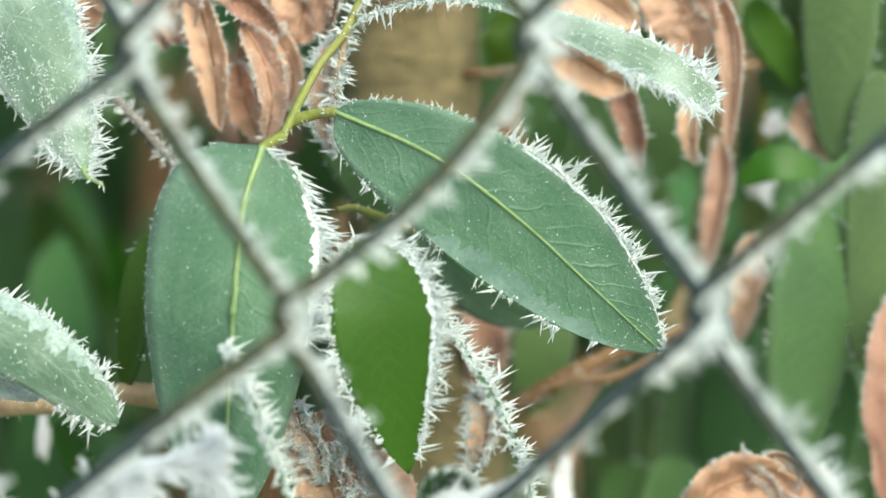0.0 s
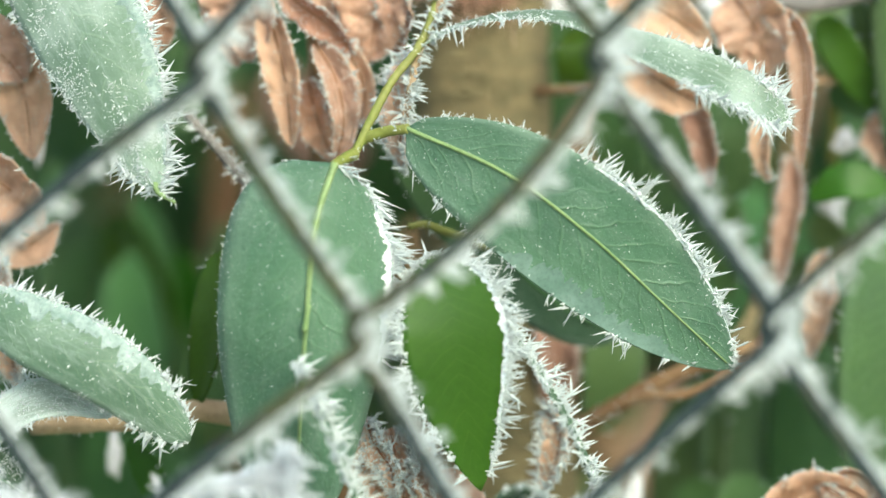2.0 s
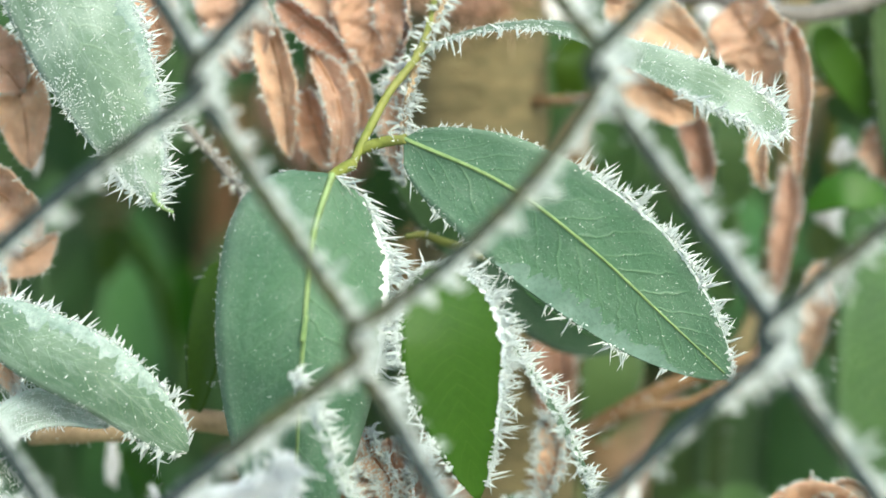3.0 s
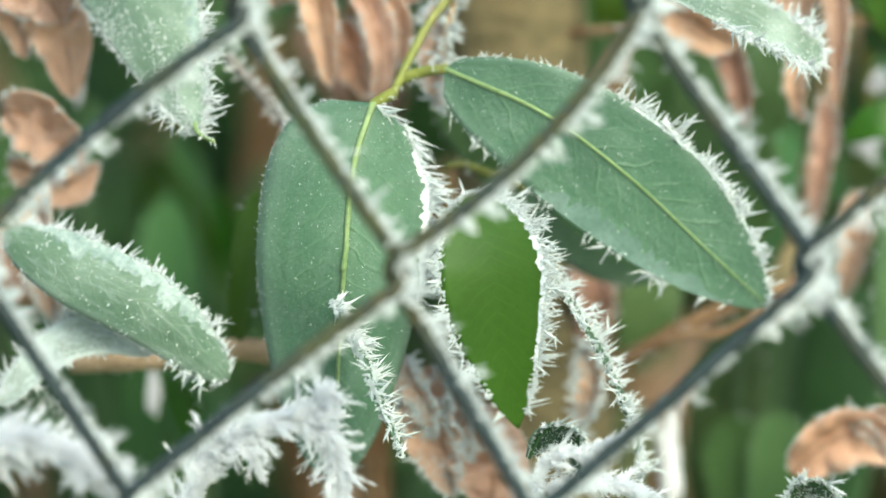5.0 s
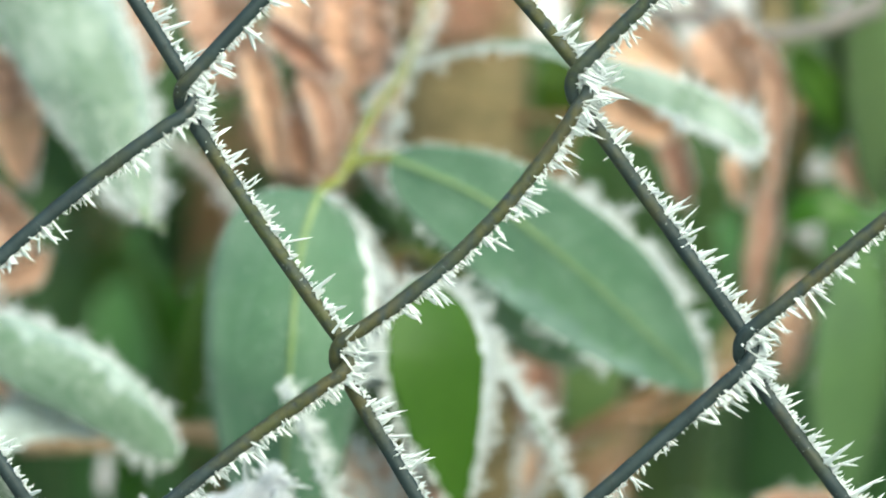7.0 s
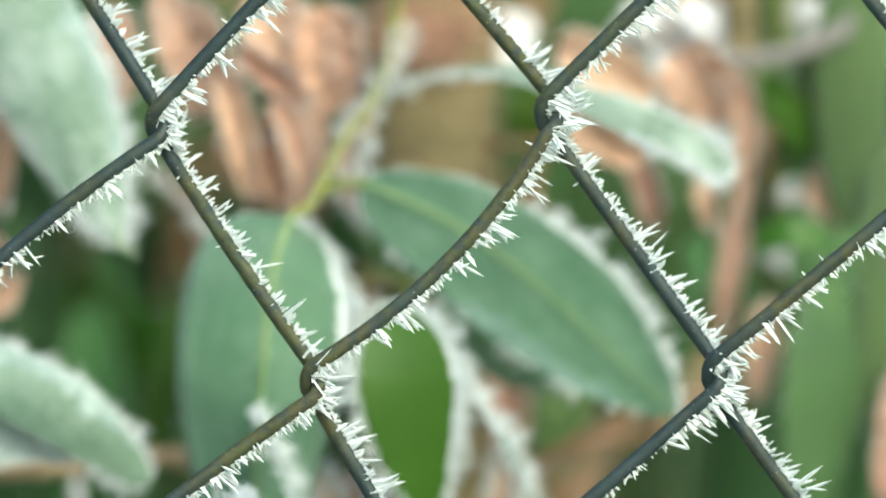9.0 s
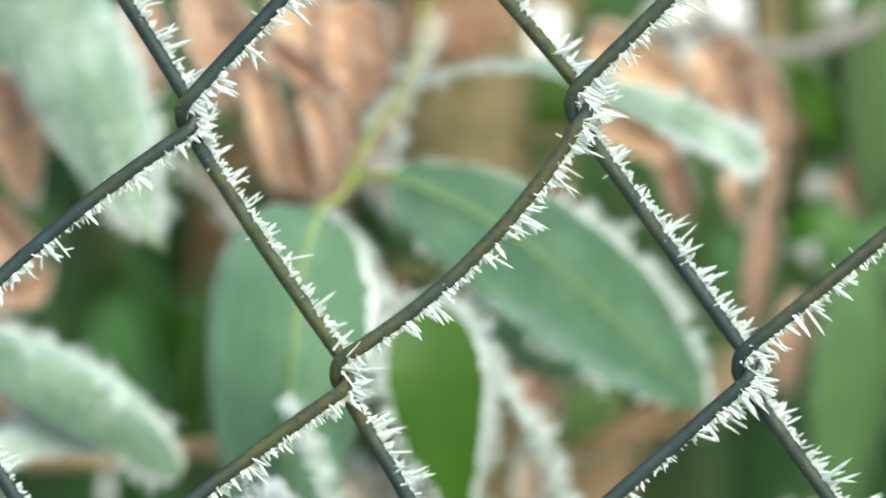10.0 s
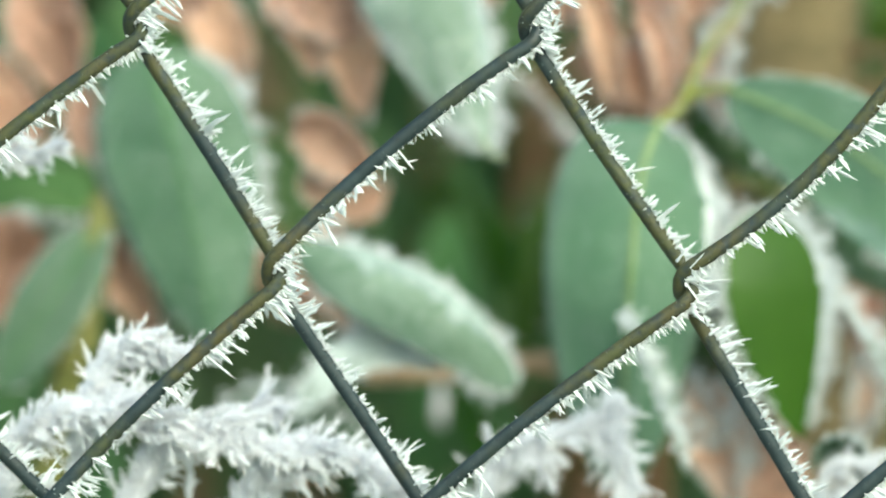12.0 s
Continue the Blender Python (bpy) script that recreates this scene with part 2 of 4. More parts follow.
def smooth_line(ctrl, n):
    """n points on a smooth line through the given places."""
    c = np.array([tuple(p) for p in ctrl], float)
    if len(c) == 2:
        return c[0] + (c[1] - c[0]) * np.linspace(0, 1, n)[:, None]
    c = np.vstack([2 * c[0] - c[1], c, 2 * c[-1] - c[-2]])
    seg = len(c) - 3
    x = np.linspace(0, seg - 1e-9, n)
    i = x.astype(int)
    f = (x - i)[:, None]
    p0, p1, p2, p3 = c[i], c[i + 1], c[i + 2], c[i + 3]
    return 0.5 * (2 * p1 + (p2 - p0) * f + (2 * p0 - 5 * p1 + 4 * p2 - p3) * f ** 2 + (3 * p1 - p0 - 3 * p2 + p3) * f ** 3)


def tube_mesh(line, radius, sides=8, rng=None, rough=0.0):
    n = len(line)
    tan = unit(np.gradient(line, axis=0))
    ref = np.array([0.0, 1.0, 0.0]) + 0 * tan
    a = unit(np.cross(tan, ref))
    b = np.cross(tan, a)
    rad = np.broadcast_to(np.asarray(radius, float), (n,)).copy()
    ang = np.linspace(0, 2 * np.pi, sides, endpoint=False)
    verts = []
    for i in range(n):
        r = rad[i] * (1 + (rng.normal(0, rough, sides) if rng is not None and rough else np.zeros(sides)))
        verts.append(line[i] + a[i] * (np.cos(ang) * r)[:, None] + b[i] * (np.sin(ang) * r)[:, None])
    verts = np.vstack(verts)
    faces = [(i * sides + j, i * sides + (j + 1) % sides, (i + 1) * sides + (j + 1) % sides, (i + 1) * sides + j)
             for i in range(n - 1) for j in range(sides)]
    faces += [tuple(range(sides))[::-1], tuple((n - 1) * sides + j for j in range(sides))]
    return verts, faces


def needles(pos, dirs, length, width, blunt=0.5):
    """Three-sided ice needles that keep their thickness up to the part blunt of their length, then taper."""
    pos, dirs = np.asarray(pos, float), unit(np.asarray(dirs, float))
    n = len(pos)
    ref = np.where(np.abs(dirs[:, 2:3]) > 0.8, np.array([[1.0, 0, 0]]), np.array([[0, 0, 1.0]]))
    a = unit(np.cross(dirs, ref))
    b = np.cross(dirs, a)
    length, width = np.asarray(length, float)[:, None], np.asarray(width, float)[:, None]
    rings = []
    for along, wide in ((-0.05, 1.0), (blunt, 0.8)):
        for k in range(3):
            q = 2 * math.pi * k / 3
            rings.append(pos + dirs * length * along + (a * math.cos(q) + b * math.sin(q)) * width * wide)
    rings.append(pos + dirs * length)
    verts = np.stack(rings, 1).reshape(-1, 3)
    base = np.arange(n)[:, None] * 7
    faces = []
    for k in range(3):
        k2 = (k + 1) % 3
        faces += [base + np.array([[k, k2, 3 + k2]]), base + np.array([[k, 3 + k2, 3 + k]]), base + np.array([[3 + k, 3 + k2, 6]])]
    return verts, np.vstack(faces)


def branched(pos, dirs, length, rng, width=0.00020, twigs=0.5):
    """Needles with a few side needles of their own."""
    pos, dirs, length = np.asarray(pos, float), unit(np.asarray(dirs, float)), np.asarray(length, float)
    w = width * (0.6 + 0.8 * rng.random(len(pos))) * np.clip(length / 0.002, 0.5, 1.5)
    pick = rng.random(len(pos)) < twigs
    p2 = pos[pick] + dirs[pick] * (length[pick] * rng.uniform(0.2, 0.6, pick.sum()))[:, None]
    d2 = unit(dirs[pick] + rng.normal(0, 0.55, (pick.sum(), 3)))
    l2 = length[pick] * rng.uniform(0.3, 0.65, pick.sum())
    return np.vstack([pos, p2]), np.vstack([dirs, d2]), np.concatenate([length, l2]), np.concatenate([w, w[pick] * 0.75])


class Blade:
    """The surface of one leaf, from its middle line."""

    def __init__(self, ctrl, half, roll=0.0, cup=0.15, a=0.55, b=0.62, n=30, m=10, ripple=0.0, seed=0, thick=0.00035, asym=1.0, crumple=0.0, fold=0.0):
        rng = np.random.default_rng(seed)
        self.rng = rng
        self.line = smooth_line([spot(*c) for c in ctrl], n)
        s = np.linspace(0, 1, n)
        peak = a / (a + b)
        prof = np.maximum(s, 0) ** a * np.maximum(1 - s, 0) ** b / (peak ** a * (1 - peak) ** b)
        prof = np.maximum(prof, 0.015)
        self.tan = unit(np.gradient(self.line, axis=0))
        side = unit(np.cross(self.tan, np.array([0.0, 1.0, 0.0])))
        norm = np.cross(side, self.tan)
        norm = np.where(norm[:, 1:2] > 0, -norm, norm)
        if np.isscalar(roll):
            roll = (roll, roll)
        ang = np.radians(np.interp(s, np.linspace(0, 1, len(roll)), roll))[:, None]
        side, norm = side * np.cos(ang) + norm * np.sin(ang), norm * np.cos(ang) - side * np.sin(ang)
        mid_d = float(np.mean([c[2] for c in ctrl]))
        w = half * unit_at(mid_d) * prof
        v = np.linspace(-1, 1, m + 1)
        ph = rng.uniform(0, 6.28, 4)
        wave = ripple * w[:, None] * np.abs(v)[None] ** 1.5 * (
            np.sin(s[:, None] * 17 + ph[0] + v[None] * 1.5) * 0.6 + np.sin(s[:, None] * 31 + ph[1] - v[None] * 2) * 0.4)
        if np.isscalar(asym):
            asym = (asym, asym)
        lean = np.interp(s, np.linspace(0, 1, len(asym)), asym)[:, None]
        wv = np.where(v[None] < 0, v[None] * np.minimum(lean, 1), v[None] / np.maximum(lean, 1))
        lift = cup * w[:, None] * np.abs(v)[None] ** 1.6 + fold * w[:, None] * np.abs(v)[None] + wave
        if crumple:
            lift = lift + crumple * w[:, None] * np.array([[noise.noise((p * 7, q * 2.2, seed)) + 0.6 * noise.noise((p * 16, q * 5, seed + 9)) for q in v] for p in s])
        self.surf = self.line[:, None] + side[:, None] * (w[:, None] * wv)[..., None] + norm[:, None] * lift[..., None]
        self.n, self.m, self.s, self.v = n, m, s, v
        self.side, self.norm, self.w, self.thick = side, norm, w, thick
        du = np.gradient(self.surf, axis=0)
        dv = np.gradient(self.surf, axis=1)
        nr = unit(np.cross(du, dv))
        self.nrm = np.where(np.sum(nr * norm[:, None], -1, keepdims=True) < 0, -nr, nr)

    def mesh(self):
        n, m = self.n, self.m + 1
        top = (self.surf + self.nrm * self.thick * 0.5).reshape(-1, 3)
        low = (self.surf - self.nrm * self.thick * 0.5).reshape(-1, 3)
        k = n * m
        faces = []
        for i in range(n - 1):
            for j in range(m - 1):
                q = i * m + j
                faces.append((q, q + 1, q + m + 1, q + m))
                faces.append((k + q, k + q + m, k + q + m + 1, k + q + 1))
        ring = [j for j in range(m)] + [i * m + m - 1 for i in range(1, n)] + [(n - 1) * m + j for j in range(m - 2, -1, -1)] + [
            i * m for i in range(n - 2, 0, -1)]
        for p, q in zip(ring, ring[1:] + ring[:1]):
            faces.append((q, p, k + p, k + q))
        uv = np.stack(np.meshgrid(self.s, (self.v + 1) / 2, indexing="ij"), -1).reshape(-1, 2)
        return np.vstack([top, low]), faces, np.vstack([uv, uv])

    def fringe(self, which, count, size, lo=0.02, hi=1.0, spread=0.5, outward=1.0, bias=(0, 0, 0), clump=0.0):
        """Needles on one margin: which is -1 or 1."""
        rng = self.rng
        count = int(count * 0.46)
        t = lo + (hi - lo) * rng.random(count) ** (1.5 if lo < 0.05 else 1.0)   # a rounded foot of the blade has the longer margin
        if clump:
            centres = rng.uniform(lo, hi, max(3, int(count * 0.12)))
            near = centres[rng.integers(0, len(centres), count)] + rng.normal(0, 0.012, count)
            t = np.where(rng.random(count) < clump, np.clip(near, lo, hi), t)
        x = t * (self.n - 1)
        i = np.minimum(x.astype(int), self.n - 2)
        f = (x - i)[:, None]
        col = 0 if which < 0 else self.m
        p = self.surf[i, col] * (1 - f) + self.surf[i + 1, col] * f
        out = unit(self.surf[i, col] - self.surf[i, col + (1 if which < 0 else -1)])
        d = unit(out * outward + np.array(bias) + rng.normal(0, spread, (count, 3)))
        grow = size * (0.25 + 0.95 * rng.random(count) ** 2.2) * (0.7 + 0.6 * np.sin(t * 23 + rng.uniform(0, 6)) ** 2)
        a = branched(p, d, grow, rng, 0.00018, 0.45)
        k = int(count * 2.6)
        pick = rng.integers(0, count, k)
        jit = rng.normal(0, 0.00026, (k, 3)) - out[pick] * rng.uniform(-0.0001, 0.0005, k)[:, None]
        crust = (p[pick] + jit, unit(out[pick] * 0.6 + rng.normal(0, 0.7, (k, 3))), np.minimum(size * 0.24, 0.0009) * (0.4 + rng.random(k)), np.minimum(size * 0.06, 0.00022) * (0.6 + rng.random(k)))
        return tuple(np.concatenate([x, y]) for x, y in zip(a, crust))

    def grains(self, count, size, edge=0.0, tall=0.6, patchy=0.0):
        """Short crystals standing on the upper face."""
        rng = self.rng
        i = rng.integers(1, self.n - 1, count)
        j = rng.random(count)
        if patchy:
            cs, cv = rng.random(26), rng.random(26)
            k = rng.integers(0, 26, count)
            go = rng.random(count) < patchy
            i = np.where(go, np.clip((cs[k] + rng.normal(0, 0.035, count)) * self.n, 1, self.n - 2).astype(int), i)
            j = np.where(go, np.clip(cv[k] + rng.normal(0, 0.07, count), 0.01, 0.99), j)
        if edge:
            j = np.where(rng.random(count) < edge, np.where(rng.random(count) < 0.5, j ** 3, 1 - j ** 3), j)
        x = j * self.m
        j0 = np.minimum(x.astype(int), self.m - 1)
        f = (x - j0)[:, None]
        g = rng.random(count)[:, None]
        i2 = np.minimum(i + 1, self.n - 1)
        a = self.surf[i, j0] * (1 - f) + self.surf[i, j0 + 1] * f
        b = self.surf[i2, j0] * (1 - f) + self.surf[i2, j0 + 1] * f
        p = a * (1 - g) + b * g + self.nrm[i, j0] * self.thick * 0.5
        d = unit(self.nrm[i, j0] * tall + rng.normal(0, 0.6, (count, 3)))
        return p, d, size * (0.2 + 1.3 * rng.random(count) ** 4), size * 0.16 * (0.6 + 0.8 * rng.random(count))


def add_leaf(owner, blade, material, name="leaf", label="", rib=True, fringe=(), grains=None, rib_width=0.0007, rib_mat=None, rib_label="dull green midrib"):
    """A leaf with its midrib and its rime as parts of their own."""
    v, f, uv = blade.mesh()
    leaf = mesh_part(name, v, f, material, owner, label, uvs=uv)
    if rib:
        taper = np.linspace(1.2, 0.4, blade.n) * rib_width
        lift = blade.line + blade.norm * (blade.thick * 0.5 + 0.00015)
        vv, ff = tube_mesh(lift[: blade.n - 1], taper[: blade.n - 1] * 0.5, 6)
        mesh_part("midrib", vv, ff, rib_mat or RIB_DULL, leaf, rib_label)
    sets = [blade.fringe(*a) if isinstance(a, tuple) else blade.fringe(**a) for a in fringe]
    if grains:
        sets.append(blade.grains(**grains))
    if sets:
        p, d, ln, w = (np.concatenate([s[k] for s in sets]) for k in range(4))
        vv, ff = needles(p, d, ln, w)
        tagged(mesh_part("rime", vv, ff, RIME, leaf, "white ice needles on the leaf", smooth=False), kind="stuff")
    return leaf


def add_twig(owner, ctrl, r0, r1, material, name="twig", label="", rime=0, size=0.002, bias=(0.3, 0, 0.1), seed=1, n=24):
    rng = np.random.default_rng(seed)
    line = smooth_line([spot(*c) for c in ctrl], n)
    rad = np.linspace(r0, r1, n) * (1 + rng.normal(0, 0.05, n))
    v, f = tube_mesh(line, rad, 9, rng, 0.05)
    ob = mesh_part(name, v, f, material, owner, label)
    if rime:
        i = rng.integers(0, n - 1, rime)
        g = rng.random(rime)[:, None]
        p = line[i] * (1 - g) + line[i + 1] * g
        d = unit(rng.normal(0, 0.6, (rime, 3)) + np.array(bias))
        d = unit(d - np.sum(d * unit(line[i + 1] - line[i]), 1, keepdims=True) * unit(line[i + 1] - line[i]) * 0.6)
        p = p + d * (rad[i] * 0.9)[:, None]
        pp, dd, ll, ww = branched(p, d, size * (0.35 + 0.75 * rng.random(rime) ** 1.4), rng)
        vv, ff = needles(pp, dd, ll, ww)
        tagged(mesh_part("rime", vv, ff, RIME, ob, "white ice needles on the twig", smooth=False), kind="stuff")
    return ob


# ---- setting ----
def build_ground():
    rng = np.random.default_rng(5)
    xs = np.concatenate([[-400, -120, -40, -15], np.linspace(-6, 6, 41), [15, 40, 120, 400]])
    v = [(x, y, 0.012 * math.sin(x * 3.1 + y) + 0.01 * rng.normal() if abs(x) < 7 and abs(y) < 7 else 0.0) for x in xs for y in xs]
    k = len(xs)
    f = [(i * k + j, (i + 1) * k + j, (i + 1) * k + j + 1, i * k + j + 1) for i in range(k - 1) for j in range(k - 1)]
    tagged(mesh_part("ground", v, f, SOIL, None), "frosted rough grass ground under the fence", "ground", kind="structure")


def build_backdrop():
    """A bumpy sheet behind the shrubs; its dark green stands in for the hedge's shaded inside."""
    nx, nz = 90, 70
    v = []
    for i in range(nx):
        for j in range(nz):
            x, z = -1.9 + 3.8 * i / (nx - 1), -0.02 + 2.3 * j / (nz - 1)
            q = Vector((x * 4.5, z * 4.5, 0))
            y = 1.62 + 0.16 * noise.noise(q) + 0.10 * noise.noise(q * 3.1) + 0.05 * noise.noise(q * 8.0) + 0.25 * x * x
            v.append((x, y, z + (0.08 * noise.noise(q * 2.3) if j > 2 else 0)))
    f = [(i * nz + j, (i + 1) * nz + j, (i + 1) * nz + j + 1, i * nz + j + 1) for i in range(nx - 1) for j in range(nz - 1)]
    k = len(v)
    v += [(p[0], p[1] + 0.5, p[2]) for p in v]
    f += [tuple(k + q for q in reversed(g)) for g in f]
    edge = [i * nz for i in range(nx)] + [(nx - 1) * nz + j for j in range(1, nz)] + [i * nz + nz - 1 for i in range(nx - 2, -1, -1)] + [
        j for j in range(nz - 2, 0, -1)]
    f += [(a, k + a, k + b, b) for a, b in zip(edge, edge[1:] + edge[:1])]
    tagged(mesh_part("backdrop", v, f, HEDGE_SHADE, None), "bumpy dark green sheet standing in for the shaded hedge inside", "hedge", kind="structure")


def hedge_foliage():
    """Small leaves all over the hedge's face, too many to count."""
    rng = np.random.default_rng(41)
    s = np.array([0.0, 0.25, 0.6, 1.0])
    w = np.array([0.12, 0.9, 0.85, 0.06])
    tpl = np.array([[(v * wi * 0.16, -0.10 * abs(v) * wi + 0.10 * si * si, -si) for v in (-1, 0, 1)] for si, wi in zip(s, w)]).reshape(-1, 3)
    quads = np.array([(i * 3 + j, i * 3 + j + 1, i * 3 + j + 4, i * 3 + j + 3) for i in range(3) for j in range(2)])
    verts, faces, uvs = [], [], []
    uv = np.array([(si, v) for si in s for v in (0.0, 0.5, 1.0)])
    for k in range(5200):
        x, z = rng.uniform(-1.85, 1.85), rng.uniform(0.08, 2.3)
        y = 1.50 + 0.25 * x * x + rng.normal(0, 0.07)
        e = Euler((rng.normal(0.25, 0.35), rng.normal(0, 0.5), rng.normal(0, 0.7))).to_matrix()
        p = tpl @ np.array(e).T * rng.uniform(0.05, 0.10) + np.array([x, y, z])
        verts.append(p)
        faces.append(quads + 12 * k)
        uvs.append(uv)
    ob = mesh_part("hedge_foliage", np.vstack(verts), np.vstack(faces), LEAF_FAR, None, uvs=np.vstack(uvs))
    tagged(ob, "mass of small dark evergreen leaves over the hedge", "foliage", kind="stuff")


build_ground()
build_backdrop()
hedge_foliage()


# ---- the fence ----
NODE_SHIFT = {(0, 0): (4, 1), (-1, -1): (-3, -28), (1, -1): (-26, -40), (2, 0): (0, -6), (-2, 0): (-10, -30), (-3, -1): (12, -40), (-4, 0): (-50, 0),
              (1, 1): (-26, 22), (-1, 1): (-13, -19), (-3, 1): (41, -35), (2, -2): (-80, -40), (0, -2): (-80, -40), (-2, -2): (20, -30)}
BOW = {((1, -1), (0, 0)): 36, ((0, 0), (-1, 1)): -9, ((-1, -1), (0, 0)): -4, ((1, -1), (2, 0)): 0, ((-1, -1), (-2, 0)): -17, ((-2, 0), (-3, 1)): -10,
       ((2, 0), (1, 1)): 2, ((3, -1), (2, 0)): 0, ((-3, -1), (-4, 0)): -18, ((-3, -1), (-2, 0)): 2, ((0, 0), (1, 1)): 0}


def node(c, j):
    du, dv = NODE_SHIFT.get((c, j), (9 * math.sin(c * 2.3 + j), 9 * math.sin(c + j * 1.7)))
    return np.array([628 + c * 363 - 92 * j + du, 614 + 440 * j - 3 * c + dv])


HOOK = {(1, -1): (13, 15, 37)}   # bulge, half run and half height of a hooked bend; the rest are tighter


def wire_line(w, j0, j1):
    """One zigzag wire: falling strokes run behind, rising strokes in front; each bend hooks into its neighbour's."""
    pts, info = [], []
    for j in range(j0, j1):
        c, c2 = (w, w + 1) if (w + j) % 2 == 0 else (w + 1, w)
        p, q = node(c, j), node(c2, j + 1)
        front = c2 < c
        depth = -0.0014 if front else 0.0014
        sgn = 1 if c2 > c else -1
        bulge, run, tall = HOOK.get((c, j), (10, 12, 31))
        tall2 = HOOK.get((c2, j + 1), (10, 12, 31))[2]
        for rise, part_depth in ((-run, -0.5), (run, 0.5)):
            pts.append((p[0] - sgn * bulge, p[1] + rise, FENCE + depth * part_depth))
            info.append((j, front, False))
        p, q = p + np.array([sgn * 3, tall]), q + np.array([-sgn * 3, -tall2])
        step = (q - p) / np.linalg.norm(q - p)
        perp = np.array([-step[1], step[0]]) * (-1 if front else 1)
        bow = BOW.get(((c, j), (c2, j + 1)), 5 * math.sin(w * 3 + j * 5)) * (1 if front else -1)
        for t in (0.0, 0.07, 0.2, 0.35, 0.5, 0.65, 0.8, 0.93, 1.0):
            r = p + (q - p) * t + perp * bow * 4 * t * (1 - t)
            pts.append((r[0], r[1], FENCE + depth))
            info.append((j, front, True))
    return pts, info


def build_fence():
    fence = thing("chain_link_fence", "dark grey-green coated chain-link fence furred with white rime on one side", "fence", (0, FENCE, 0))
    for w in range(-32, 33):
        pts, _ = wire_line(w, -13, 30)
        seen = -9 <= w <= 9
        near = smooth_line([spot(*p) for p in pts], len(pts) * (3 if seen else 1))
        near[:, 2] = np.maximum(near[:, 2], 0.004)
        rng = np.random.default_rng(100 + w)
        v, f = tube_mesh(near, 0.00131, 10 if seen else 5, rng, 0.015)
        v = v - np.array([0, FENCE, 0])
        wire = mesh_part("wire", v, f, WIRE_OLIVE if w <= 0 else WIRE, fence, "wire grown over with olive algae" if w <= 0 else "")
        if -6 <= w <= 5:
            pts, _ = wire_line(w, -3, 4)
            line = smooth_line([spot(*p) for p in pts], len(pts) * 12) - np.array([0, FENCE, 0])
            n = len(line)
            tan = unit(np.gradient(line, axis=0))
            sets = []
            # tufts: needles of one tuft lean together; some stretches are nearly bare
            tufts = 230
            where = rng.random(tufts) * (n - 2)
            lean = rng.normal(0, 0.30, (tufts, 3))
            big = 0.45 + 1.0 * rng.random(tufts) ** 1.5
            full = rng.gamma(1.0, 1.0, tufts)
            cnt = 1200
            k = rng.choice(tufts, cnt, p=full / full.sum())
            i = np.clip(where[k] + rng.normal(0, 2.2, cnt), 0, n - 2).astype(int)
            i = np.where(rng.random(cnt) < 0.4, rng.integers(0, n - 1, cnt), i)
            m = len(i)
            p = line[i] + (line[i + 1] - line[i]) * rng.random(m)[:, None]
            side = np.cross(tan[i], np.array([0.0, 1.0, 0.0]))
            side = np.where(side[:, :1] < 0, -side, side)
            d = unit(side * 1.0 + np.array([0.32, 0.0, 0.0]) + lean[k] + rng.normal(0, 0.34, (m, 3)))
            d = unit(d - 0.35 * np.sum(d * tan[i], 1, keepdims=True) * tan[i])
            p = p + unit(side * 0.8 + rng.normal(0, 0.35, (m, 3))) * 0.00118
            size = 0.0047 * (0.25 + 0.85 * rng.random(m) ** 1.7) * big[k]
            sets.append(branched(p, d, size, rng, 0.00026, 0.40))
            # a thin crust at the foot of the needles
            m2 = 1900
            i2 = rng.integers(0, n - 1, m2)
            side2 = np.cross(tan[i2], np.array([0.0, 1.0, 0.0]))
            side2 = np.where(side2[:, :1] < 0, -side2, side2)
            p2 = line[i2] + unit(side2 + rng.normal(0, 0.3, (m2, 3))) * 0.00123
            sets.append((p2, unit(side2 + rng.normal(0, 0.6, (m2, 3))), 0.0014 * (0.4 + rng.random(m2)), 0.00022 * (0.6 + rng.random(m2))))
            # fans of longer needles where two wires hook together
            for j in range(-3, 4):
                if (w + j) % 2 == 0:
                    c0 = node(w, j)
                    m4 = int(rng.integers(14, 70))
                    p4 = np.array([tuple(spot(c0[0] + 8 + rng.normal(0, 6), c0[1] + rng.uniform(-46, 46), FENCE + rng.normal(0, 0.0012))) for _ in range(m4)]) - np.array([0, FENCE, 0])
                    d4 = unit(np.array([1.0, 0, 0]) + np.array([0, 0, 1.0]) * rng.normal(0, 0.45, m4)[:, None] + rng.normal(0, 0.3, (m4, 3)))
                    sets.append(branched(p4, d4, 0.0047 * (0.2 + 0.9 * rng.random(m4) ** 1.8), rng, 0.00016, 0.4))
            # stray grains on the bare side
            m3 = 26
            i3 = rng.integers(0, n - 1, m3)
            d3 = unit(np.cross(tan[i3], np.array([0.0, 1.0, 0.0])) * rng.choice([-1, 1], m3)[:, None] + rng.normal(0, 0.5, (m3, 3)))
            sets.append((line[i3] + d3 * 0.00135, d3, 0.0011 * (0.4 + rng.random(m3)), np.full(m3, 0.0002)))
            pos, dd, ll, ww = (np.concatenate([s[k] for s in sets]) for k in range(4))
            vv, ff = needles(pos, dd, ll, ww, 0.7)
            tagged(mesh_part("rime", vv, ff, RIME, wire, "white ice needles on one side of the wire", smooth=False), kind="stuff")


build_fence()


# ---- the nearest shrub ----
def shrub(name, label):
    return thing(name, label, "shrub", (0, 0, 0))


near_shrub = shrub("rhododendron_shrub", "evergreen rhododendron shrub with smooth trunk and leathery rimed leaves")

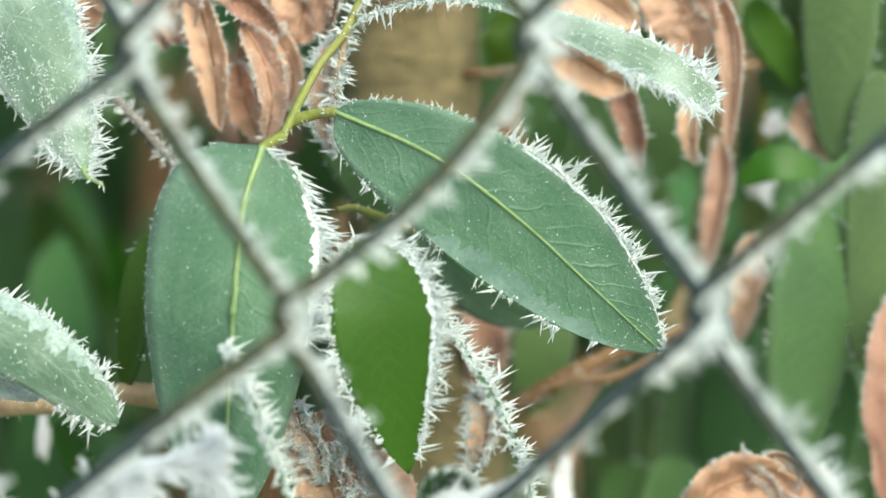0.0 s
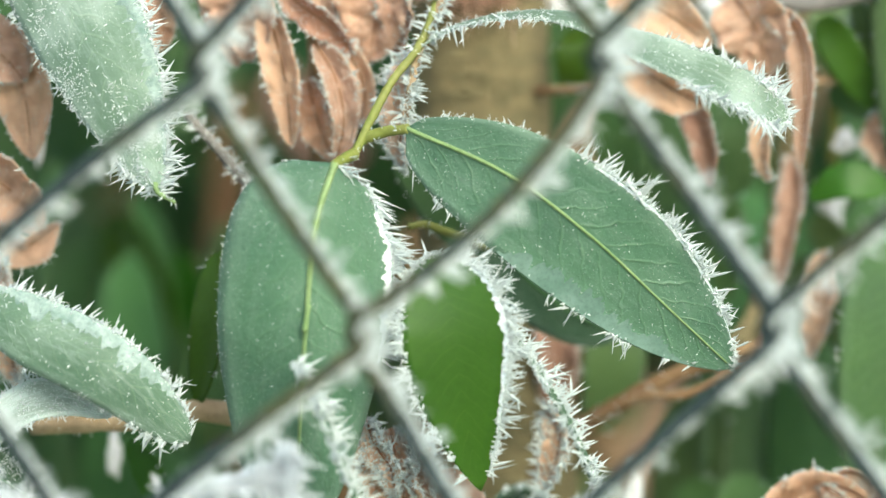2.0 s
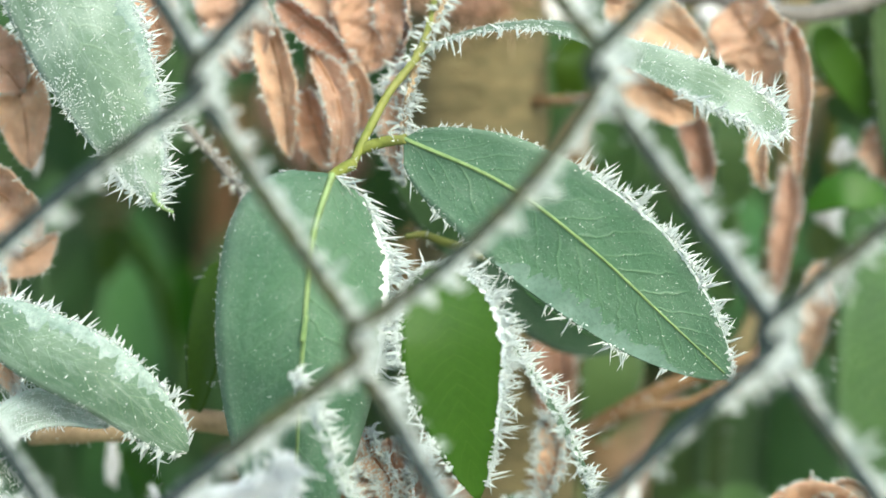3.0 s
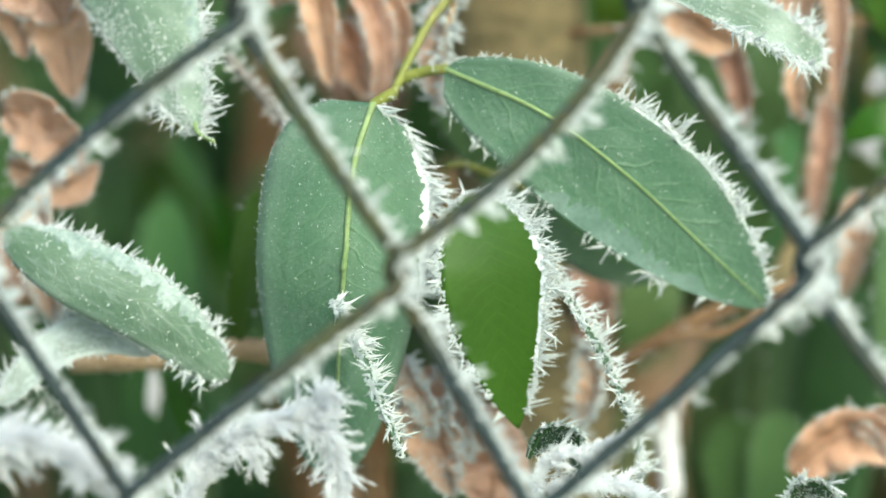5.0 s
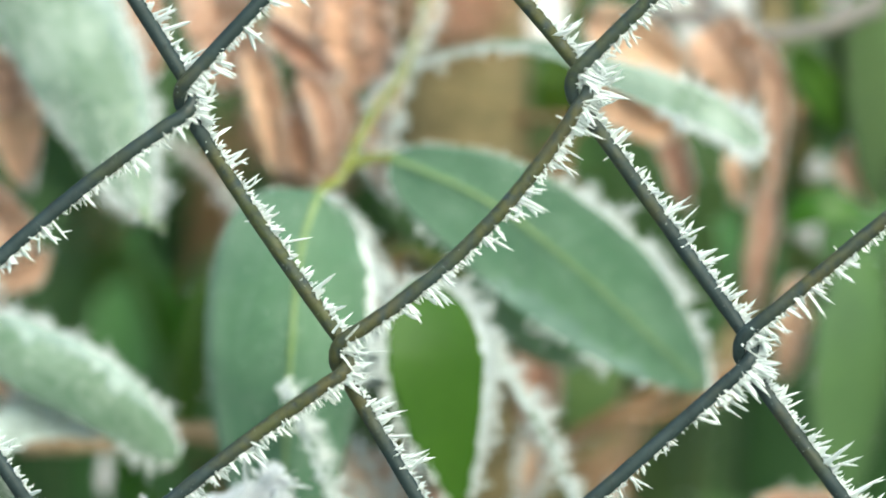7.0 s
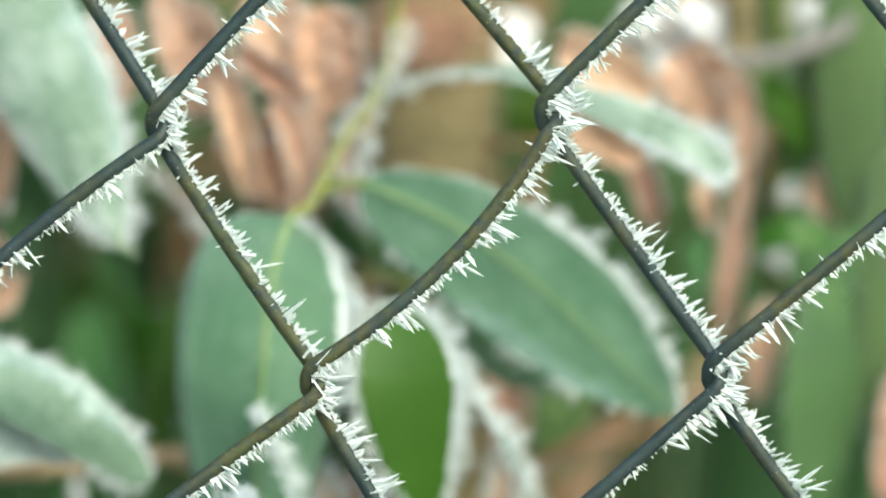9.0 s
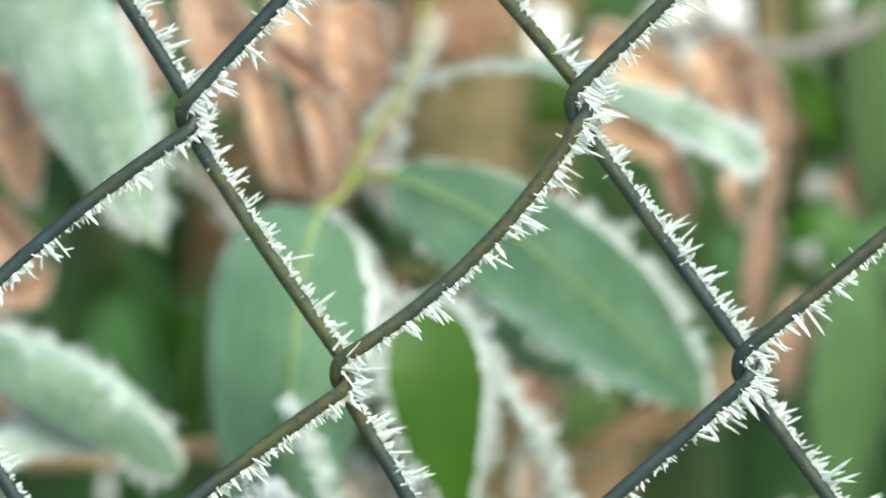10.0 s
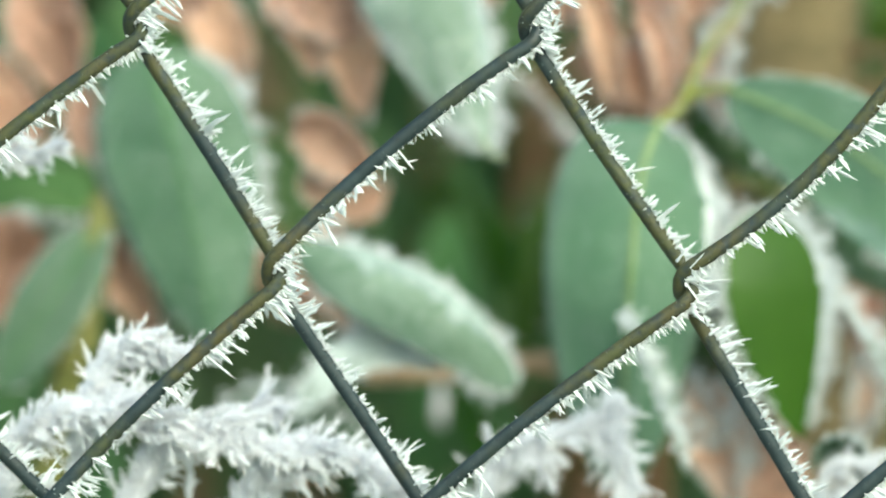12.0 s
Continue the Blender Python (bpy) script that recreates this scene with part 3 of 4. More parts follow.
# stem of the shoot and the leaf stalks
rng = np.random.default_rng(77)
line = smooth_line([spot(*p) for p in stump(930, .86, 1300)] + [spot(905, 1300, .845), spot(868, 560, .84), spot(845, 120, .84), spot(836, -500, .84), spot(820, -1500, .85)], 90)
v, f = tube_mesh(line, np.linspace(0.0142, 0.0116, 90), 20, rng, 0.012)
trunk = mesh_part("trunk", v, f, BARK, near_shrub, "smooth olive-brown trunk")
# a tuft of torn bast fibres on the trunk
m = 520
p = np.array([tuple(spot(rng.normal(835, 48), rng.normal(-10, 34), 0.803 + rng.normal(0, 0.006))) for _ in range(m)])
d = unit(rng.normal(0, 0.7, (m, 3)) + np.array([0, -0.4, -0.2]))
vv, ff = needles(p, d, 0.0065 * (0.3 + rng.random(m)), np.full(m, 0.00016))
tagged(mesh_part("bast_tuft", vv, ff, LEAF_TAN, trunk, "frizzy tuft of tan bast fibres", smooth=False), kind="stuff")
add_twig(near_shrub, [(836, -520, 0.83), (806, -200, 0.78), (780, -60, 0.735), (764, 45, 0.71), (738, 112, 0.702),
                      (690, 175, 0.698), (652, 245, 0.694), (622, 308, 0.690)], 0.0007, 0.0008, STALK, "stem", "yellow-green young stem", 0, n=60)
add_twig(near_shrub, [(636, 276, 0.693), (680, 262, 0.692), (720, 257, 0.690)], 0.0011, 0.0009, STALK, "stalk", "", 24, 0.002)
add_twig(near_shrub, [(626, 300, 0.690), (606, 310, 0.687), (588, 322, 0.684)], 0.0011, 0.0009, STALK, "stalk", "", 16, 0.002)
add_twig(near_shrub, [(800, -30, 0.715), (775, 40, 0.71), (742, 110, 0.705), (722, 190, 0.702), (712, 260, 0.702)], 0.0008, 0.0006, PALE_TWIG,
         "twig", "", 260, 0.0032, (0.2, -0.2, -0.2), 21)

broad = Blade([(716, 256, .690), (890, 335, .687), (1040, 446, .688), (1165, 562, .692), (1287, 676, .697)], 129, 4, 0.10, 0.50, 0.72, 44, 14, 0.02, 1, fold=-0.10, asym=(1.75, 1.45, 1.25, 1.06, 1.0, 1.0))
broad_leaf = add_leaf(near_shrub, broad, LEAF, label="broad green leaf with rime along its margin", rib_mat=RIB, rib_label="pale yellow-green midrib",
         fringe=[(1, 420, 0.0042, 0.36, 1.0, 0.42, 1.0, (0.25, 0, 0), 0.45), (1, 130, 0.0013, 0.02, 0.4), (-1, 90, 0.0032, 0.05, 0.98, 0.4, 1.0, (0, 0, -0.2), 0.5),
                 (-1, 120, 0.0013, 0.02, 0.4)],
         grains=dict(count=480, size=0.00048, edge=0.3, tall=0.3))
hanging = Blade([(590, 318, .684), (556, 430, .680), (540, 600, .680), (530, 760, .684), (522, 980, .69)], 152, -6, -0.10, 0.36, 0.5, 44, 14, 0.02, 2, fold=-0.26)
hanging_leaf = add_leaf(near_shrub, hanging, LEAF, rib_width=0.0011, label="hanging green leaf with long rime on one margin", rib_mat=RIB, rib_label="pale yellow-green midrib",
         fringe=[(1, 560, 0.0046, 0.0, 0.62, 0.40, 1.0, (0.3, -0.2, 0), 0.3), (-1, 260, 0.0008, 0.02, 0.9, 0.7, 0.2, (0, -0.8, 0), 0.6)],
         grains=dict(count=620, size=0.00048, edge=0.35, tall=0.3))
fresh = Blade([(756, 478, .686), (796, 590, .683), (812, 715, .684), (846, 890, .688)], 95, 0, 0.08, 0.62, 0.85, 36, 12, 0.02, 3)
fresh_leaf = add_leaf(near_shrub, fresh, LEAF_FRESH, label="clear fresh-green leaf with a thick rime margin",
         fringe=[(1, 780, 0.0040, 0.0, 0.95, 0.5, 1.0, (0.1, 0, 0), 0.4), (-1, 420, 0.0036, 0.0, 0.95, 0.5, 1.0, (0.3, 0, 0))], rib=False)
add_leaf(near_shrub, Blade([(885, 595, .690), (945, 685, .685), (1000, 780, .685), (1045, 890, .688), (1062, 980, .69)], 26, -78, 0.2, 0.5, 0.5, 34, 8, 0.05, 4),
         LEAF, label="leaf seen on edge with rime on both margins",
         fringe=[(1, 520, 0.0044, 0.02, 1.0, 0.5, 1.0, (0.5, 0, 0.1), 0.4), (-1, 320, 0.0036, 0.02, 1.0, 0.6, 0.6, (0.4, 0, 0.2), 0.4)], rib=False)
add_leaf(near_shrub, Blade([(522, 668, .674), (556, 740, .672), (590, 820, .672), (640, 940, .675)], 26, -78, 0.2, 0.5, 0.5, 34, 8, 0.05, 5),
         LEAF, label="leaf seen on edge with rime on both margins",
         fringe=[(1, 420, 0.0044, 0.0, 1.0, 0.5, 1.0, (0.4, -0.2, 0.1), 0.4), (-1, 260, 0.0034, 0.0, 1.0, 0.6, 0.6, (0.3, -0.2, 0.1), 0.4)], rib=False)
crusted = Blade([(0, -190, .705), (95, -20, .697), (190, 170, .69), (284, 372, .688)], 116, 6, -0.18, 0.5, 0.76, 40, 14, 0.03, 6, asym=0.82)
crusted_leaf = add_leaf(near_shrub, crusted, LEAF_CRUSTED, rib=False, label="pale leaf thickly crusted with grainy rime",
         fringe=[(1, 420, 0.0040, 0.4, 1.0, 0.45, 1.0, (0.2, 0, 0), 0.4), (-1, 330, 0.0016, 0.2, 0.9), (-1, 120, 0.0040, 0.86, 1.0, 0.5, 1.0, (0, 0, -0.3))],
         grains=dict(count=2400, size=0.0008, edge=0.25, tall=0.3, patchy=0.8))
add_twig(crusted_leaf, [(276, 352, .688), (280, 366, .6875), (292, 376, .687), (312, 386, .6865)], 0.0006, 0.0003, RIB, "tip", "bent rimed tip of the leaf", 26, 0.0016, (0.5, 0, 0.1), 61, 10)
droop = Blade([(-60, 545, .69), (60, 606, .686), (205, 684, .684), (338, 802, .69)], 66, -10, -0.25, 0.5, 0.5, 36, 12, 0.03, 7)
droop_leaf = add_leaf(near_shrub, droop, LEAF_RIMED, rib=False, label="drooping leaf frosted along its upper margin",
         fringe=[(1, 420, 0.0029, 0.05, 1.0, 0.4, 1.0, (0.2, 0, 0.1), 0.4), (-1, 60, 0.0015, 0.1, 0.8), (-1, 90, 0.0036, 0.82, 1.0)],
         grains=dict(count=220, size=0.0008, edge=0.7, tall=0.15, patchy=0.7))
add_leaf(near_shrub, Blade([(-70, 850, .694), (20, 756, .692), (105, 726, .692), (210, 752, .695)], 38, -22, 0.12, 0.5, 0.5, 30, 8, 0.08, 8),
         LEAF_WHITE, rib=False, label="twisted leaf white with rime", fringe=[(1, 300, 0.0022), (-1, 200, 0.0016)], grains=dict(count=500, size=0.0008, tall=0.2))
add_leaf(near_shrub, Blade([(733, 118, .702), (800, 82, .70), (900, 62, .695), (1000, 68, .69), (1100, 106, .687), (1200, 146, .687), (1300, 190, .688), (1386, 246, .69)],
                           47, (-84, -80, -78, -74, -58, -46, -40, -38), 0.12, 0.75, 0.34, 46, 10, 0.05, 9),
         LEAF_CRUSTED, rib=False, label="arching leaf with a rimed tip",
         fringe=[(1, 300, 0.0014, 0.05, 0.9, 0.5, 0.6, (0, 0, 0.4)), (-1, 130, 0.0026, 0.05, 0.40, 0.5, 0.8, (0, 0, -0.6)), (-1, 160, 0.0012, 0.4, 0.8), (1, 120, 0.0030, 0.66, 0.95, 0.5, 0.8, (0, 0, 0.4), 0.5),
                 (1, 200, 0.0036, 0.88, 1.0, 0.6, 1.0, (0.5, 0, 0)), (-1, 260, 0.0042, 0.72, 1.0, 0.6, 0.8, (0.5, 0, -0.3))],
         grains=dict(count=600, size=0.0008, edge=0.3, tall=0.2))
add_leaf(near_shrub, Blade([(862, 940, .675), (885, 898, .672), (925, 886, .67), (955, 915, .672), (960, 985, .675)], 36, 55, 0.5, 0.5, 0.5, 26, 8, 0.05, 10),
         LEAF, label="small curled dark leaf with rime", fringe=[(1, 120, 0.0030, 0.3, 1.0, 0.5, 1.0, (0.5, 0, 0)), (-1, 150, 0.0026)],
         grains=dict(count=260, size=0.001))
add_leaf(near_shrub, Blade([(1315, 1040, .675), (1335, 995, .672), (1370, 985, .67), (1410, 1010, .672)], 36, 55, 0.5, 0.5, 0.5, 26, 8, 0.05, 11),
         LEAF, label="small curled dark leaf with rime", fringe=[(1, 160, 0.0034, 0.2, 1.0, 0.5, 1.0, (0.5, 0, 0.3)), (-1, 150, 0.0026)],
         grains=dict(count=260, size=0.001))


def ice_film(owner_leaf, blade, s0, s1, seed, wide=0.16, rough=0.10, flip=False, material=None, label="ragged thin film of ice"):
    """A ragged thin sheet of ice along one margin of a leaf."""
    n, k = 110, 9
    verts, faces = [], []
    for a in range(n):
        s = s0 + (s1 - s0) * a / (n - 1)
        x = s * (blade.n - 1)
        i = min(int(x), blade.n - 2)
        g = x - i
        reach = wide + wide * noise.noise((s * 14, seed, 0)) + rough * noise.noise((s * 45, seed, 3)) + rough * noise.noise((s * 110, seed, 7))
        reach = max(0.02, reach * min(1, 5 * a / n, 5 * (n - 1 - a) / n))
        for b in range(k):
            y = (0.01 + reach * b / (k - 1)) * blade.m
            y = blade.m - y if flip else y
            j = min(int(y), blade.m - 1)
            h = y - j
            p = (blade.surf[i, j] * (1 - g) + blade.surf[i + 1, j] * g) * (1 - h) + (blade.surf[i, j + 1] * (1 - g) + blade.surf[i + 1, j + 1] * g) * h
            verts.append(p + blade.nrm[i, j] * (blade.thick * 0.5 + 0.00012))
    for a in range(n - 1):
        for b in range(k - 1):
            q = a * k + b
            faces.append((q, q + 1, q + k + 1, q + k))
    mesh_part("ice_film", verts, faces, material or ICE, owner_leaf, label)


ice_film(broad_leaf, broad, 0.34, 0.93, 4)
BAND = "white crust of rime along the margin"
ice_film(broad_leaf, broad, 0.40, 1.0, 14, 0.018, 0.016, True, CRUST, BAND)
ice_film(hanging_leaf, hanging, 0.0, 0.62, 15, 0.045, 0.035, True, CRUST, BAND)
ice_film(fresh_leaf, fresh, 0.0, 0.95, 16, 0.05, 0.04, True, CRUST, BAND)
ice_film(droop_leaf, droop, 0.03, 0.97, 5, 0.24, 0.12, True, FROST, "ragged white frost along the upper margin")
ice_film(crusted_leaf, crusted, 0.2, 0.98, 6, 0.12, 0.10, True, FROST, "ragged white frost along the margin")
add_twig(hanging_leaf, [(545, 565, .679), (541, 590, .6788), (538, 612, .679)], 0.0004, 0.0006, RIB, "scar", "pale swollen scar on the midrib", n=10)

add_twig(near_shrub, [(880, 470, .77), (789, 438, .725), (750, 424, .72), (719, 428, .718)], 0.0009, 0.0006, STALK, "twig", "", 30, 0.0014)
# the shrub next to it, seen when the camera turns aside
side_shrub = shrub("rhododendron_shrub", "evergreen rhododendron shrub with large drooping leaves beside the first")
add_twig(side_shrub, stump(-540, 0.80, 1300) + [(-520, 1300, 0.76), (-475, 820, 0.73), (-452, 720, 0.72), (-425, 580, 0.718), (-400, 450, 0.725), (-362, 300, 0.745), (-323, 190, 0.735)],
         0.0042, 0.0026, OLIVE_STALK, "stem", "olive-green stem", 0, n=60)
add_leaf(side_shrub, Blade([(-323, 190, .705), (-288, 330, .70), (-250, 480, .70), (-203, 715, .705)], 145, 4, -0.08, 0.42, 0.55, 40, 12, 0.02, 12, fold=-0.2),
         LEAF, label="large hanging green leaf with a frosted margin", fringe=[(1, 420, 0.0040, 0.05, 0.8, 0.45, 1.0, (0.2, 0, 0), 0.4), (-1, 150, 0.0015)],
         grains=dict(count=500, size=0.0008, edge=0.3))
add_leaf(side_shrub, Blade([(-408, 500, .715), (-470, 600, .71), (-525, 690, .71), (-590, 800, .712)], 70, 20, 0.1, 0.5, 0.55, 30, 10, 0.02, 13),
         LEAF, label="narrow green leaf on an olive stalk", fringe=[(1, 90, 0.0018), (-1, 90, 0.0018)])
add_leaf(side_shrub, Blade([(-400, 470, .72), (-470, 430, .72), (-560, 420, .72), (-650, 470, .725)], 60, -10, 0.1, 0.5, 0.55, 30, 10, 0.02, 14),
         LEAF_FAR, label="green leaf lying to one side", fringe=[(1, 160, 0.0030), (-1, 60, 0.0018)])
add_leaf(side_shrub, Blade([(-200, 860, .70), (-120, 840, .70), (-30, 850, .70), (60, 900, .705)], 60, 30, 0.1, 0.5, 0.55, 30, 10, 0.03, 15),
         LEAF, label="low green leaf under rime", fringe=[(1, 200, 0.0030), (-1, 90, 0.0022)], grains=dict(count=500, size=0.0009))


# ---- the shrub behind, with broad leaves at the right ----
rear_shrub = shrub("rhododendron_shrub", "taller rhododendron shrub with dark hanging leaves and thin bare branches")
add_twig(rear_shrub, stump(1240, .88, 1500) + [(1200, 1500, .87), (1060, 1100, .85), (860, 950, .83)], 0.006, 0.0022, TWIG, "stem", "brown woody stem", 0, n=60)
add_twig(rear_shrub, [(860, 950, .83), (1000, 800, .80), (1090, 738, .79), (1200, 680, .785), (1330, 640, .78)], 0.0020, 0.0013, TWIG, "branch", "reddish-brown bare branch", 40, 0.0015)
add_twig(rear_shrub, [(1000, 790, .79), (1120, 727, .78), (1200, 722, .775), (1285, 688, .77)], 0.0006, 0.0012, TWIG, "twig", "", 60, 0.0015)
add_twig(rear_shrub, [(900, 190, .848), (965, 190, .81), (1045, 186, .79)], 0.0010, 0.0008, TWIG, "twig", "", 20, 0.0012)
add_twig(rear_shrub, [(1240, 664, .784), (1300, 630, .80), (1345, 550, .83), (1372, 430, .84), (1390, 300, .84), (1400, 120, .84), (1395, -300, .85)], 0.0022, 0.0034, BARK, "branch", "smooth olive-brown branch", 0, n=60)
add_twig(rear_shrub, [(1462, 320, .84), (1466, 160, .83), (1470, 40, .83), (1478, -200, .84)], 0.0012, 0.0010, STALK, "twig", "", 20, 0.0012)
add_twig(rear_shrub, [(1380, 182, .80), (1470, 172, .80), (1600, 160, .80)], 0.0007, 0.0006, TWIG, "twig", "", 20, 0.0012)
add_twig(rear_shrub, [(1180, 8, .79), (1260, 10, .785), (1380, 36, .78), (1450, 34, .78), (1530, 8, .78), (1600, -60, .79), (1500, -400, .84), (860, -900, .85)], 0.0012, 0.0024, GREY_TWIG, "branch", "bare grey branch", 30, 0.0012)
add_twig(rear_shrub, [(60, 777, .73), (150, 772, .725), (250, 765, .725), (390, 752, .73), (620, 820, .78), (880, 1000, .84)], 0.0016, 0.0024, PALE_TWIG, "branch", "pale tan branch", 60, 0.0012)
add_twig(rear_shrub, [(330, 230, .74), (385, 290, .735), (430, 345, .735), (470, 390, .74), (700, 640, .82)], 0.0009, 0.0011, GREY_TWIG, "twig", "", 160, 0.0024)

BIG = [  # middle line, half width, roll, cup, material, seed, rime
    ([(1568, 425, .77), (1566, 560, .76), (1550, 690, .76), (1518, 900, .765)], 92, -32, -0.2, LEAF_FAR, 31, 60),
    ([(1600, 700, .82), (1590, 780, .815), (1575, 870, .815), (1560, 1000, .82)], 60, 30, 0.2, LEAF_FAR, 70, 20),
    ([(1665, 180, .78), (1672, 380, .77), (1665, 560, .77), (1640, 700, .775)], 62, -10, -0.2, LEAF_FAR, 32, 60),
    ([(1600, -160, .79), (1600, 0, .78), (1596, 150, .78), (1588, 345, .785)], 70, 8, -0.1, LEAF_FAR, 33, 50),
    ([(1295, 640, 0.89), (1298, 780, 0.885), (1288, 920, 0.885), (1268, 1120, 0.89)], 70, -30, -0.15, LEAF_FAR, 34, 8),
    ([(1405, 600, 0.875), (1412, 760, 0.865), (1402, 920, 0.865), (1380, 1120, 0.87)], 78, 24, -0.2, LEAF_FAR, 95, 8),
    ([(1235, 690, 0.89), (1220, 800, 0.885), (1200, 930, 0.885), (1180, 1080, 0.89)], 70, 30, 0.1, LEAF_MOSS, 35, 20),
    ([(1210, 870, .86), (1230, 930, .855), (1235, 990, .855), (1220, 1080, .86)], 64, 20, 0.1, LEAF_MOSS, 107, 8),
    ([(1320, 860, .85), (1310, 920, .845), (1300, 990, .845), (1275, 1080, .85)], 60, -20, 0.1, LEAF_MOSS, 108, 8),
    ([(1030, 850, .85), (1040, 900, .845), (1030, 960, .845), (1005, 1040, .85)], 50, 20, 0.1, LEAF_SUNNY, 109, 8),
    ([(1400, 480, 0.885), (1420, 560, 0.88), (1425, 640, 0.88), (1415, 740, 0.885)], 60, 20, 0.1, LEAF_MOSS, 36, 20),
    ([(1085, 590, 0.84), (1080, 640, 0.835), (1070, 700, 0.835), (1045, 790, 0.84)], 58, -20, 0.1, LEAF_MOSS, 37, 12),
    ([(850, 420, .76), (920, 510, .755), (1000, 575, .755), (1090, 620, .76)], 60, 10, 0.1, LEAF, 38, 40),
    ([(392, 470, .725), (380, 550, .72), (368, 640, .72), (352, 740, .725)], 40, 40, 0.2, LEAF_FRESH, 41, 12),
    ([(1290, 215, .80), (1300, 260, .79), (1300, 310, .79), (1290, 370, .795)], 44, 0, 0.1, LEAF_MOSS, 42, 10),
    ([(1010, 80, .82), (1020, 110, .81), (1015, 150, .81), (1000, 190, .815)], 42, 10, 0.1, LEAF_FRESH, 43, 10),
    ([(1060, 210, .82), (1080, 260, .81), (1090, 310, .81), (1080, 370, .815)], 46, 20, 0.1, LEAF_MOSS, 106, 10),
    ([(1560, 360, .79), (1510, 350, .785), (1470, 350, .785), (1420, 380, .79)], 34, 20, 0.1, LEAF_FRESH, 44, 10),
    ([(1440, 60, .80), (1470, 110, .795), (1500, 160, .795), (1530, 220, .80)], 36, 10, 0.1, LEAF_FRESH, 47, 8),
    ([(1500, 20, .81), (1520, 70, .805), (1540, 130, .805), (1545, 210, .81)], 30, 40, 0.1, LEAF_MOSS, 48, 30),
    ([(1470, 20, .83), (1455, 60, .825), (1450, 110, .825), (1462, 165, .83)], 34, 10, 0.1, LEAF_SUNNY, 101, 6),
    ([(1560, 10, .83), (1545, 60, .825), (1540, 110, .825), (1548, 170, .83)], 26, 30, 0.1, LEAF_SUNNY, 102, 6),
    ([(1450, 195, .83), (1500, 205, .825), (1545, 222, .825), (1590, 250, .83)], 30, 10, 0.1, LEAF_MOSS, 103, 6),
    ([(1430, 410, .83), (1450, 440, .825), (1480, 470, .825), (1500, 520, .83)], 30, 20, 0.1, LEAF_MOSS, 104, 6),
    ([(1255, 330, .84), (1265, 400, .835), (1275, 470, .835), (1270, 560, .84)], 40, 20, 0.1, LEAF_MOSS, 105, 6),
    ([(300, 470, 1.02), (325, 520, 1.015), (345, 570, 1.015), (350, 640, 1.02)], 44, 35, 0.1, LEAF_FRESH, 49, 6),
    ([(190, 410, 1.), (230, 480, 0.99), (262, 560, 0.99), (290, 690, 1.)], 70, 45, 0.1, LEAF_FRESH, 50, 6),
    ([(250, 360, 1.01), (262, 460, 1.), (275, 560, 1.), (270, 700, 1.01)], 66, -64, 0.1, LEAF_FAR, 94, 6),
    ([(230, 800, .76), (262, 850, .755), (280, 900, .755), (290, 960, .76)], 34, 40, 0.1, LEAF_FRESH, 45, 8),
    ([(700, 290, .76), (760, 340, .755), (800, 400, .755), (840, 480, .76)], 60, 20, 0.1, LEAF_FAR, 46, 12),
]
for ctrl, half, roll, cup, mat, seed, rime in BIG:
    add_leaf(rear_shrub, Blade(ctrl, half, roll, cup, 0.45, 0.55, 30, 10, 0.03, seed), mat, rib=mat is LEAF, label="dark hanging evergreen leaf",
             fringe=[(1, rime * 1.5, 0.0016), (-1, rime, 0.0013)])

